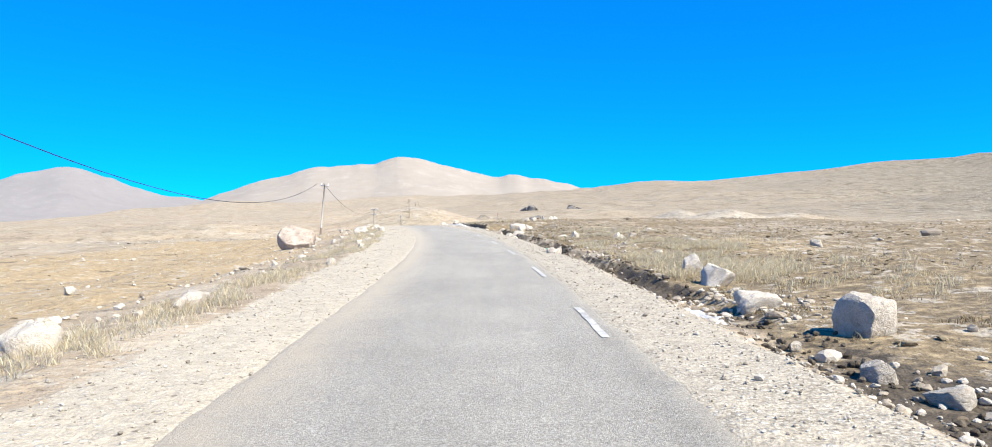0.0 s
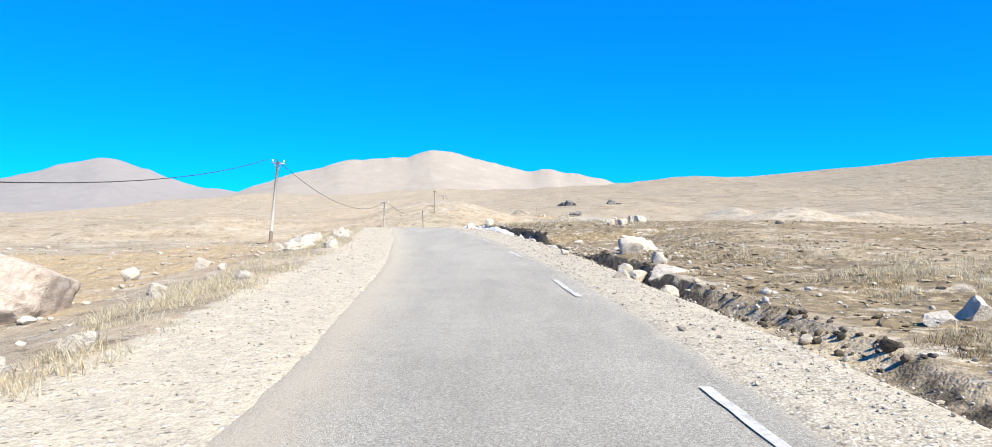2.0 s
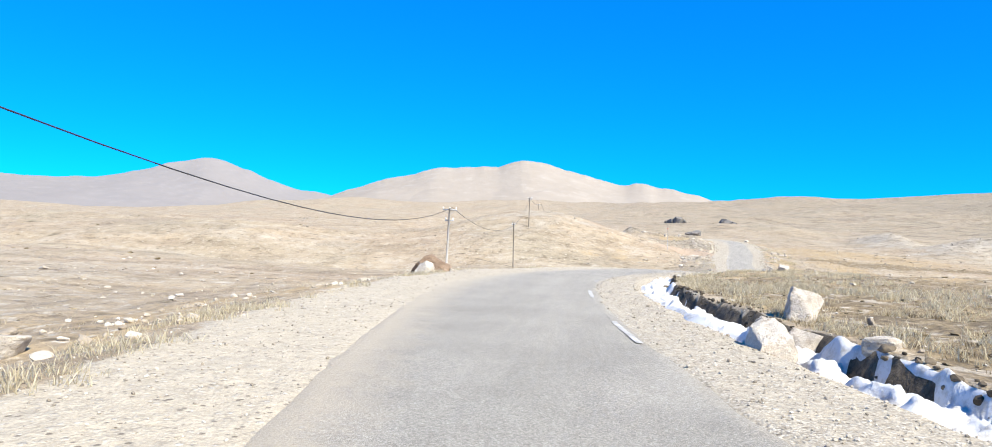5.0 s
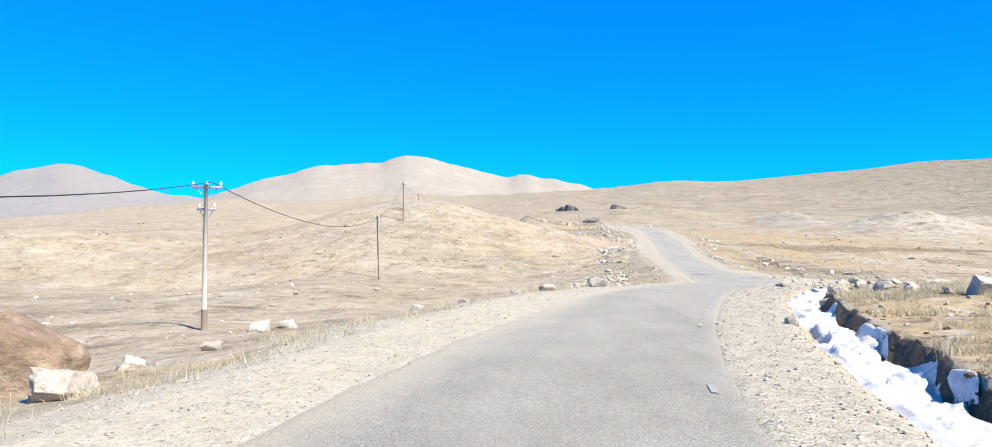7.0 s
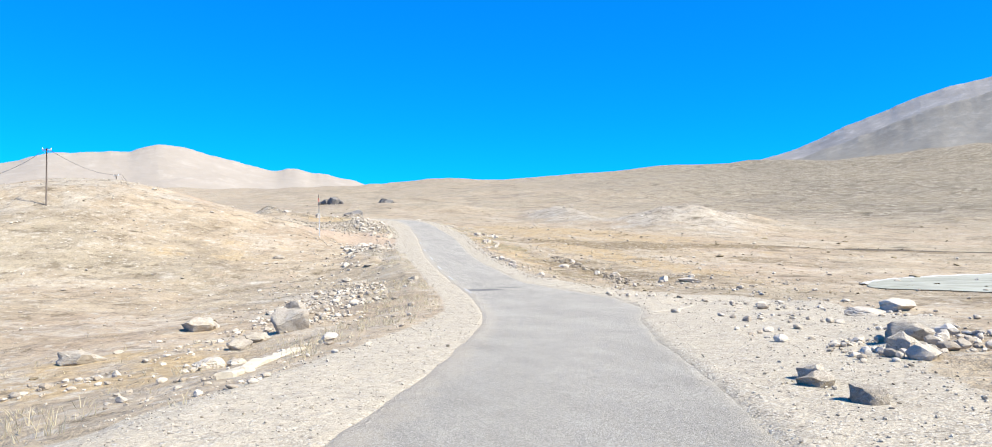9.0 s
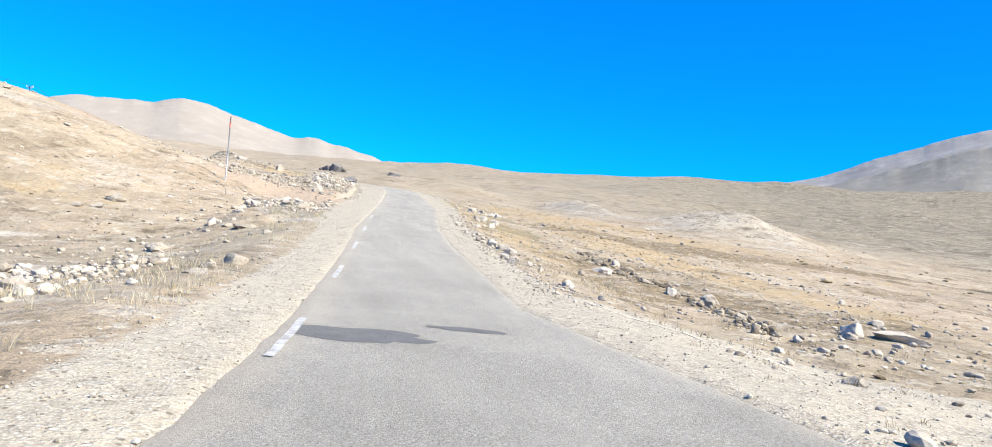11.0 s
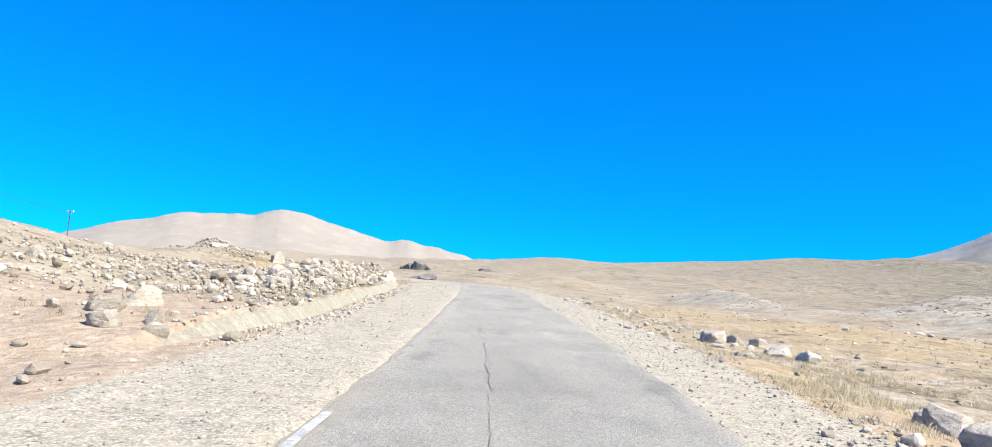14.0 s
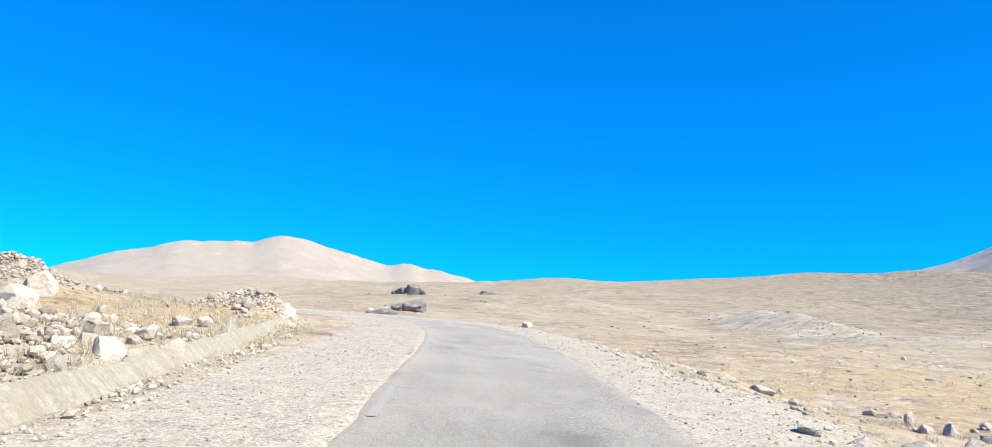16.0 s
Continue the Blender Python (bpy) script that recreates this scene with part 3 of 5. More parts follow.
    z = z + smooth(25, 150, np.abs(u)) * (0.9 * fbm(x / 60, y / 34, 4, 60) + 0.35 * fbm(x / 16, y / 9, 3, 65))
    z = z + smooth(300, 700, far_d) * 4.0 * fbm(x / 120, y / 90, 4, 66)
    z = z + 0.018 * fbm(x / 0.6, y / 0.6, 2, 70) * smooth(2.2, 3.2, np.abs(u))
    # the bed under the asphalt
    side = np.where(u > 0, u - apron(y), -u + np.interp(y, [215, 236], [0.0, 0.34]))
    return z - 0.10 * (1 - smooth(HALF - 0.35, HALF + 0.02, side)) * (y < 300)
# ---- end of terrain shape ----


# ---- mesh helpers ----
def mesh_object(name, verts, faces, material, flat=False):
    me = bpy.data.meshes.new(name)
    me.from_pydata([tuple(map(float, v)) for v in verts], [], faces)
    me.materials.append(material)
    if not flat:
        me.polygons.foreach_set("use_smooth", [True] * len(me.polygons))
    return new(name, me)


def big_mesh(name, verts, faces, material, smooth_faces=True):
    """A large mesh from arrays; all faces have the same number of corners."""
    verts, faces = np.asarray(verts, np.float32), np.asarray(faces, np.int32)
    me = bpy.data.meshes.new(name)
    k = faces.shape[1]
    me.vertices.add(len(verts))
    me.vertices.foreach_set("co", verts.ravel())
    me.loops.add(len(faces) * k)
    me.loops.foreach_set("vertex_index", faces.ravel())
    me.polygons.add(len(faces))
    me.polygons.foreach_set("loop_start", np.arange(0, len(faces) * k, k, dtype=np.int32))
    me.polygons.foreach_set("use_smooth", np.full(len(faces), smooth_faces))
    me.update(calc_edges=True)
    me.materials.append(material)
    return new(name, me)


def add_attribute(ob, name, values):
    a = ob.data.attributes.new(name, 'FLOAT', 'POINT')
    a.data.foreach_set("value", np.asarray(values, np.float32))


def grid_faces(rows, cols):
    i = np.arange(rows * cols).reshape(rows, cols)
    return np.stack([i[:-1, :-1], i[:-1, 1:], i[1:, 1:], i[1:, :-1]], -1).reshape(-1, 4)


def part(name, bm, material, parent=None, label="", flat=False):
    me = bpy.data.meshes.new(name)
    if not flat:
        for f in bm.faces:
            f.smooth = True
    bm.to_mesh(me)
    bm.free()
    me.materials.append(material)
    ob = new(name, me)
    if parent is not None:
        ob.parent = parent
    if label:
        tagged(ob, label)
    return ob


def tube_bm(bm, points, radii, sides=8):
    """A round bar through the points, closed at both ends."""
    rings = []
    pts = [Vector(p) for p in points]
    for i, p in enumerate(pts):
        d = (pts[min(i + 1, len(pts) - 1)] - pts[max(i - 1, 0)]).normalized()
        a = d.cross(Vector((0, 0, 1)) if abs(d.z) < 0.9 else Vector((1, 0, 0))).normalized()
        b = d.cross(a)
        rings.append([bm.verts.new(p + (a * math.cos(t) + b * math.sin(t)) * radii[i]) for t in [2 * math.pi * k / sides for k in range(sides)]])
    for r0, r1 in zip(rings, rings[1:]):
        for k in range(sides):
            bm.faces.new((r0[k], r0[(k + 1) % sides], r1[(k + 1) % sides], r1[k]))
    bm.faces.new(rings[0])
    bm.faces.new(rings[-1][::-1])
    return bm


def box_bm(bm, size, at, bevel=0.0, turn=0.0):
    made = bmesh.ops.create_cube(bm, size=1.0)["verts"]
    bmesh.ops.scale(bm, vec=size, verts=made)
    if bevel:
        edges = list({e for v in made for e in v.link_edges})
        made = list({v for f in bmesh.ops.bevel(bm, geom=edges, offset=bevel, segments=1, affect='EDGES')["faces"] for v in f.verts} | {v for v in made if v.is_valid})
    bmesh.ops.rotate(bm, verts=made, cent=(0, 0, 0), matrix=Matrix.Rotation(turn, 3, 'Z'))
    bmesh.ops.translate(bm, verts=made, vec=at)
    return bm


# ---- the ground: one sheet to the horizon ----
def ladder(first, last, step, far_low, far_high, grow):
    """Grid lines: even between first and last, then growing steps outwards."""
    mid = list(np.arange(first, last + 1e-6, step))
    hi, s = [], step
    while (hi[-1] if hi else last) < far_high:
        s *= grow
        hi.append((hi[-1] if hi else last) + s)
    lo, s = [], step
    while (lo[-1] if lo else first) > far_low:
        s *= grow
        lo.append((lo[-1] if lo else first) - s)
    return np.array(lo[::-1] + mid + hi)


GX = ladder(-7.5, 7.5, 0.16, -4600, 4600, 1.05)
GY = ladder(-8, 288, 0.44, -900, 4600, 1.06)
XX, YY = np.meshgrid(GX, GY)
XX = XX + np.interp(np.minimum(YY, 262), RY, RX) / (1 + (XX / 160) ** 2)
XF, YF = XX.ravel(), YY.ravel()
sheet = big_mesh("ground", np.stack([XF, YF, ground(XF, YF)], 1), grid_faces(len(GY), len(GX)), M_GROUND)
tagged(sheet, "dry stony upland plain of tan earth and pale grass", "ground", kind="structure")


def right_verge(y):
    """Where the gravel ends on the ditch side."""
    return np.interp(y, [-60, 0, 20, 50, 60, 66, 100, 130, 138, 146, 156, 164, 172, 185, 215, 240, 300], [3.35, 3.4, 3.35, 3.25, 3.6, 3.75, 3.65, 3.7, 5.0, 11.0, 13.0, 9.0, 3.6, 3.5, 4.1, 4.8, 4.0])


def left_verge(y):
    return np.interp(y, [-60, 0, 25, 45, 60, 80, 105, 120, 140, 155, 185, 200, 212, 300], [3.3, 3.3, 4.0, 4.1, 3.6, 4.3, 4.6, 6.3, 4.7, 3.2, 3.3, 4.4, 4.3, 4.3])


def blob(x, y, cx, cy, rx, ry, turn=0.0):
    c, s = math.cos(turn), math.sin(turn)
    dx, dy = x - cx, y - cy
    return np.exp(-(((dx * c + dy * s) / rx) ** 2 + ((dy * c - dx * s) / ry) ** 2))


def ground_masks(x, y):
    u = beside(x, y)
    on = (y < 300) * (y > -300)
    gravel = np.where(u > 0, 1 - smooth(-0.5, 0.5, u - right_verge(y)), 1 - smooth(-0.5, 0.5, -u - left_verge(y))) * on
    golden = np.clip(blob(x, y, -22, 48, 12, 24) + blob(x, y, -12, 20, 5, 18) * 0.6 + blob(x, y, -18, 95, 6, 25) * 0.5 + blob(x, y, -8, 198, 12, 16) * 0.42
                     + blob(x, y, 40, 235, 22, 45, 0.3) * 0.65 + blob(x, y, 7, 118, 6, 12) * 0.8 + blob(x, y, 27, 190, 5, 28) * 0.6 + blob(x, y, 16.5, 205, 3.5, 22) * 0.85 + blob(x, y, 7.5, 29, 5, 15) * 0.9
                     + blob(x, y, -8, 150, 8, 8) * 0.6 + blob(x, y, 6, 252, 6, 8) * 0.9 + 0.6 * smooth(4.6, 5.4, u) * (1 - smooth(9, 16, u)) * smooth(82, 92, y) * (1 - smooth(128, 136, y)), 0, 1)
    patchy = 0.5 + 0.5 * fbm(x / 9, y / 9, 3, 33)
    heath = np.clip(smooth(4, 6, u) * (1 - smooth(30, 160, u)) * (0.42 + 0.5 * patchy - 0.42 * smooth(105, 150, y)) + smooth(8, 20, -u) * 0.28 * patchy * (1 - smooth(120, 150, y)) + blob(x, y, 20, 180, 7, 12) * 0.25 + blob(x, y, 6.5, 9, 3.5, 7) * 0.7 + blob(x, y, 5.5, 201, 3, 4.5) * 0.55 + blob(x, y, 75, 211, 40, 3) * 0.7 * (0.5 + patchy), 0, 1)
    heath = np.clip(heath + smooth(3.7, 4.3, u) * (1 - smooth(6, 10, u)) * (1 - smooth(60, 70, y)) * (y > -20) * 0.45, 0, 1)
    scree = np.clip(blob(x, y, 84, 350, 12, 66, -0.25) + blob(x, y, 86, 282, 15, 40, -0.45) + blob(x, y, 130, 330, 14, 40, -0.5) * 0.6 + blob(x, y, 40, 150, 12, 60) * 0.35 * (y < 110)
                    + blob(x, y, -22, 215, 14, 20) * 0.55 + blob(x, y, 4, 238, 5, 14) * 0.45 + blob(x, y, -4.5, 270, 4, 4) + blob(x, y, 9.8, 260, 2.5, 5) * 0.8 + blob(x, y, -2, 176, 6, 10) * 0.5 + blob(x, y, 4.4, 196, 1.7, 8, 0.15) * 0.9 + blob(x, y, 8.3, 235, 2.4, 8), 0, 1)
    dirt = np.clip(blob(x, y, 3.0, 213, 5.0, 6) + blob(x, y, 6.5, 207, 2.5, 7) * 0.8 + blob(x, y, -8, 226, 7, 4, 0.5) + blob(x, y, 30, 300, 30, 18) * 0.5 + blob(x, y, 16, 205, 6, 28, -0.08) * 0.5 + blob(x, y, -4, 186, 8, 16) * 0.4, 0, 1)
    mid = ditch_middle(y)
    edge = ditch_edge(y, u)
    # The ditch bank's shade, put into the colour as dark soil.
    peat_and_shade = smooth(mid - 0.4, mid + 0.0, u) * (1 - smooth(edge + 0.02, edge + 0.24, u)) * np.clip(np.interp(y, [0, 14, 17, 19, 25, 28, 42, 48, 60, 66], [0.3, 0.4, 0.5, 0.85, 0.75, 0.45, 0.5, 0.95, 0.9, 1.2]) + 0.35 * value_noise(y * 0.5, y * 0, 9), 0, 1.1) * (y < 134) * (y > -30)
    peat_and_shade = np.clip(peat_and_shade + blob(x, y, 4.3, 6.5, 1.3, 3.5) * 0.62 + blob(x, y, 82, 212, 36, 2.4) * 0.75, 0, 1)
    hill = smooth(140, 620, np.hypot(x, y)) * (0.35 * smooth(-8, 8, np.degrees(np.arctan2(x, y))) + 0.65 * smooth(14, 36, np.degrees(np.arctan2(x, y))))
    fines = np.where(u < 0, np.interp(y, [120, 150, 190], [1.0, 0.5, 0.0]), 0.15)
    return dict(hill=hill, fines=fines, gravel=gravel, golden=golden, heath=heath, scree=scree, dirt=dirt, peat_and_shade=peat_and_shade)


for mask, values in ground_masks(XF, YF).items():
    add_attribute(sheet, mask, values)


# ---- the road ----
def road_point(y, u, lift=0.0):
    """A point on the asphalt, u metres right of its middle."""
    x, z, c = np.interp(y, RY, RX), np.interp(y, RY, RZ), np.interp(y, RY, RC)
    s = np.interp(y, RY, np.gradient(RX, RY)) * c
    return x + u * c, y - u * s, z + 0.012 - 0.012 * np.minimum(np.abs(u) / HALF, 1.3) ** 2 + lift


def road_edge(y, side):
    """Half the asphalt's width there, frayed."""
    rag = 0.045 * value_noise(y * 0.35, y * 0 + side, 80) + 0.04 * value_noise(y * 1.7, y * 0 + side, 81) + 0.03 * value_noise(y * 5.1, y * 0, 82)
    wide = apron(y) + np.interp(y, [80, 95, 112, 125, 190, 212, 240], [0.06, 0.2, 0.12, 0.0, 0.0, 0.3, 0.2]) if side > 0 else np.interp(y, [70, 85, 97, 112, 130, 160, 215, 236], [0.12, 0.14, 0.42, 0.34, 0.1, 0.0, 0.0, -0.32])
    return HALF + rag + wide


ry = np.arange(-55, 299.9, 0.4)
cols = np.linspace(-1, 1, 25)
el, er = road_edge(ry, -1), road_edge(ry, 1)
pu = np.where(cols[None, :] < 0, cols[None, :] * el[:, None], cols[None, :] * er[:, None])
px, py, pz = road_point(ry[:, None] + 0 * pu, pu)
pz = pz + 0.006 * value_noise(px * 0.8, py * 0.8, 90)
pz[:, 0] -= 0.05
pz[:, -1] -= 0.05
road = big_mesh("road", np.stack([px.ravel(), py.ravel(), pz.ravel()], 1), grid_faces(len(ry), 25)[:, ::1], M_ASPHALT)
tagged(road, "narrow worn grey asphalt mountain road with dusty edges", "road", kind="structure")
add_attribute(road, "verge", np.repeat(np.abs(cols)[None, :], len(ry), 0).ravel() ** np.where(pu.ravel() < 0, np.where(py.ravel() < 125, 1.9, 3.0), 5.0) * np.where(pu.ravel() < 0, np.where(py.ravel() < 125, 1.25, 0.9), 0.6))
add_attribute(road, "blotched", (smooth(186, 200, py) + blob(px, py, 5.5, 164, 2, 4)).ravel())


def strip(name, material, starts, u0, width, length, parent, label, lift=0.013):
    for s in starts:
        yy = np.linspace(s, s + length, 9)
        jag = [0.012 * value_noise(np.array(y * 3.0), np.array(s), 5) for y in yy]
        v = []
        for y, j in zip(yy, jag):
            for k in (-0.5, 0.5):
                v.append(road_point(y, u0(y) + k * width + j, lift))
        f = [(2 * i, 2 * i + 1, 2 * i + 3, 2 * i + 2) for i in range(8)]
        ob = mesh_object(name, v, f, material)
        ob.parent = parent
        if label:
            tagged(ob, label)


def right_line(y):
    return np.interp(y, [0, 18, 30, 43, 52, 68, 80, 102, 113, 127, 135], [1.68, 1.75, 1.6, 1.5, 1.7, 1.82, 1.85, 1.94, 1.85, 1.72, 1.45])


strip("lane_marking", M_PAINT, [0.6, 9.0, 17.2, 25.6, 33.0, 41.6, 50.3, 58.6, 67.15, 76.2, 84.6, 92.8], right_line, 0.10, 2.75, road, "worn white edge dash")
strip("lane_marking", M_PAINT_FAINT, [101.2], right_line, 0.10, 2.2, road, "almost worn away edge dash")
strip("lane_marking", M_PAINT_FAINT, [107.4, 112.2, 119.0, 121.6, 127.4, 134.0], right_line, 0.09, 0.5, road, "last flake of a worn edge dash")
strip("lane_marking", M_PAINT, [162.6, 170.8, 178.6, 186.5, 195.0, 203.8], lambda y: np.interp(y, [170, 180, 188, 196, 205], [-1.72, -1.66, -1.54, -1.68, -1.82]), 0.105, 2.75, road, "worn white edge dash")
strip("lane_marking", M_PAINT_FAINT, [212.5, 220.6, 228.8, 236.6, 245.0, 252.8], lambda y: np.interp(y, [212, 222, 229, 238, 246, 254], [-1.75, -1.71, -1.35, -1.42, -1.72, -1.9]), 0.105, 2.7, road, "almost worn away edge dash")


def crack(y0, y1, u0, wander, seed, drift=0.0):
    """A narrow tar-dark crack that wanders along the road."""
    yy = np.arange(y0, y1, 0.12)
    uu = u0 + drift * (yy - y0) + wander * fbm(yy * 0.22, yy * 0 + seed, 3, seed) + 0.03 * fbm(yy * 2.6, yy * 0 + seed, 3, seed + 20)
    ww = 0.0085 * np.clip(value_noise(yy * 0.9, yy * 0 + seed, seed + 9) + 0.55, 0.3, 1)
    v, f = [], []
    for y, u, w in zip(yy, uu, ww):
        v += [road_point(y, u - w, 0.008), road_point(y, u + w, 0.008)]
    for i in range(len(yy) - 1):
        if ww[i] + ww[i + 1] > 0.001:
            f.append((2 * i, 2 * i + 1, 2 * i + 3, 2 * i + 2))
    ob = mesh_object("crack", v, f, M_CRACK)
    ob.parent = road


crack(193, 217, 0.1, 0.06, 1, -0.028)


def tar_patch(y, u, length, width, seed):
    """A dark spot on the asphalt with a ragged rim."""
    rim = []
    for k in range(22):
        t = 2 * math.pi * k / 22
        w = 1 + 0.28 * float(value_noise(np.array(k * 0.9), np.array(seed * 1.0), seed))
        rim.append(road_point(y + 0.5 * length * w * math.sin(t), u + 0.5 * width * w * math.cos(t), 0.005))
    ob = mesh_object("tar_patch", rim, [tuple(range(22))], M_DARK_SPOT)
    ob.parent = road


for k, (y, u, ln, wd) in enumerate(((164.4, -0.9, 1.1, 1.7), (165.6, 0.6, 0.4, 1.2), (72, -0.2, 0.12, 0.2), (183.5, 0.6, 0.1, 0.16))):
    tar_patch(y, u, ln, wd, 30 + k)


# ---- mountains ----
def mountain(name, knots, dist, foot, depth, material, seed, label):
    """A range from its skyline: knots of azimuth and elevation in degrees."""
    az = np.linspace(knots[0][0], knots[-1][0], 420)
    el = np.interp(az, [k[0] for k in knots], [k[1] for k in knots])
    jag = 0.07 * fbm(az * 0.9, az * 0 + seed, 4, seed)
    el = np.convolve(np.pad(el, 5, mode="edge"), np.ones(11) / 11, "valid")
    rows = np.linspace(0, 1, 70)
    A, S = np.meshgrid(np.radians(az), rows)
    top = dist * np.tan(np.radians(el))[None, :] + 1.5
    base = dist * np.tan(np.radians(foot))
    # up the near face, over the crest, down behind
    up = np.clip(S / 0.72, 0, 1)
    down = np.clip((S - 0.72) / 0.28, 0, 1)
    D = dist - depth * (1 - up) + depth * 0.6 * down
    prof = up ** 1.25 * (1 - 0.7 * down)
    gully = fbm(A * 17 + S * 1.1 + 0.7 * fbm(A * 11, S * 4, 3, seed + 30), S * 2.3 + 0.5 * fbm(A * 15, S * 3, 2, seed + 40), 3, seed + 3)
    Z = base - 25 + (top - base + 25) * prof
    Z = Z + gully * (top - base) * 0.085 * np.sin(np.pi * np.clip(up, 0, 1)) * (1 - down)
    D = D + gully * depth * 0.05 * np.sin(np.pi * up)
    Z = Z + dist * np.radians(jag)[None, :] * up ** 10
    X, Y = D * np.sin(A), D * np.cos(A)
    ob = big_mesh(name, np.stack([X.ravel(), Y.ravel(), Z.ravel()], 1), grid_faces(70, 420), material)
    return tagged(ob, label, "mountain", kind="structure")


mountain("backdrop_range", [(-25, 2.0), (-21.6, 2.8), (-17.8, 4.3), (-16, 4.7), (-13.8, 5.5), (-9.2, 5.8), (-8.2, 6.1), (-7.1, 6.35), (-5.6, 6.1), (-4.0, 5.75), (-1.1, 4.95),
                            (0.3, 4.75), (1.8, 4.95), (2.8, 4.6), (4.3, 4.45), (5.3, 4.2), (7.0, 3.6), (9, 2.6)], 3250, 1.6, 900, M_RANGE, 11, "pale bare mountain range with a rounded summit")
mountain("backdrop_peak", [(-62, 2.6), (-50, 2.8), (-39.2, 3.0), (-36.1, 3.35), (-33.3, 4.2), (-31.2, 4.75), (-29.7, 5.2), (-27.9, 4.75), (-26.0, 4.0), (-24.1, 3.35), (-21.6, 3.05), (-17, 2.4)],
         3900, 1.0, 900, M_RANGE_FAR, 21, "hazy violet-grey cone-shaped mountain far off")
mountain("backdrop_slope", [(30, 4.4), (33.2, 5.05), (37.0, 6.1), (39.2, 7.1), (42.8, 8.5), (44.6, 9.2), (49.0, 10.1), (57, 10.7), (68, 9.0), (85, 6.0)], 3000, 1.0, 1100, M_RANGE_GREY, 31,
         "grey scree-covered mountain flank")

mountain("backdrop_shoulder", [(32.5, 4.3), (34.6, 4.9), (36.6, 5.3), (38.8, 6.1), (42.6, 7.5), (44.6, 8.15), (49.0, 9.2), (57, 9.9), (68, 8.2), (85, 5.2)], 2500, 1.0, 800, M_RANGE_TAN, 41,
         "olive-tan hillside below the grey mountain")


# ---- rocks ----
def rock_mesh(name, seed, material, detail=4, facets=12, rough=0.13):
    """An angular boulder about 1 m across that stands on z = 0: a ball cut by random planes and roughened."""
    rnd = random.Random(seed)
    bm = bmesh.new()
    bmesh.ops.create_icosphere(bm, subdivisions=detail, radius=0.62)
    cuts = []
    turn = Matrix.Rotation(rnd.uniform(0, 6.3), 3, 'Z') @ Matrix.Rotation(rnd.gauss(0, 0.3), 3, 'X') @ Matrix.Rotation(rnd.gauss(0, 0.3), 3, 'Y')
    for axis in ((1, 0, 0), (-1, 0, 0), (0, 1, 0), (0, -1, 0), (0, 0, 1)):
        d = (turn @ Vector(axis) + Vector((rnd.gauss(0, 0.22), rnd.gauss(0, 0.22), rnd.gauss(0, 0.22)))).normalized()
        cuts.append((d, rnd.uniform(0.29, 0.45)))
    for _ in range(facets - 4):
        d = Vector((rnd.gauss(0, 1), rnd.gauss(0, 1), rnd.gauss(0, 0.8))).normalized()
        cuts.append((d, rnd.uniform(0.33, 0.50)))
    off = Vector((seed * 3.7, seed * 1.3, seed * 0.7))
    for v in bm.verts:
        for d, r in cuts:
            over = v.co.dot(d) - r
            if over > 0:
                v.co -= d * over * 0.93
        k = noise.fractal(v.co * 2.2 + off, 0.9, 2.0, 5)
        ridge = 0.5 - abs(noise.noise(v.co * 4.2 + off))
        v.co *= 1 + rough * k + 0.55 * rough * ridge + 0.35 * rough * noise.noise(v.co * 11 + off)
    low, high = min(v.co.z for v in bm.verts), max(v.co.z for v in bm.verts)
    wide = max(v.co.x for v in bm.verts) - min(v.co.x for v in bm.verts)
    for v in bm.verts:
        v.co.x /= wide
        v.co.y /= wide
        v.co.z = (v.co.z - low) / (high - low)
        v.co.z = v.co.z * 1.3 - 0.3
    me = bpy.data.meshes.new(name)
    for f in bm.faces:
        f.smooth = True
    bm.to_mesh(me)
    bm.free()
    me.set_sharp_from_angle(angle=radians(33))
    me.materials.append(material)
    return me


ROCK_MESHES = [rock_mesh("rock_shape", 40 + k, M_ROCK) for k in range(12)]
SMALL_MESHES = [rock_mesh("small_rock_shape", 140 + k, M_ROCK, 3) for k in range(8)]
RUBBLE_MESHES = [rock_mesh("rubble_shape", 170 + k, M_RUBBLE, 3, 9, 0.2) for k in range(9)]
BIG_MESHES = [rock_mesh("large_rock_shape", 60 + k, M_ROCK, 5) for k in range(9)]
DARK_MESHES = [rock_mesh("dark_rock_shape", 80 + k, M_DARK) for k in range(5)]


def rock(x, y, w, h, pick, name="rock", label="", group="", lean=0.0, sink=0.04, depth=1.0, turn=None, category="rock"):
    ob = new(name, pick)
    z = 0.5 * float(ground(x, y)) + 0.5 * min(float(ground(x + dx * w * 0.4, y + dy * w * 0.4)) for dx, dy in ((1, 0), (-1, 0), (0, 1), (0, -1)))
    rnd = random.Random(int(x * 100) * 7 + int(y * 100))
    ob.matrix_world = pose(x, y, z - sink * h, lean * rnd.uniform(-1, 1), lean * rnd.uniform(-1, 1), rnd.uniform(0, 360) if turn is None else turn) @ Matrix.Diagonal((w, w * depth, h, 1))
    return tagged(ob, label, category, group)


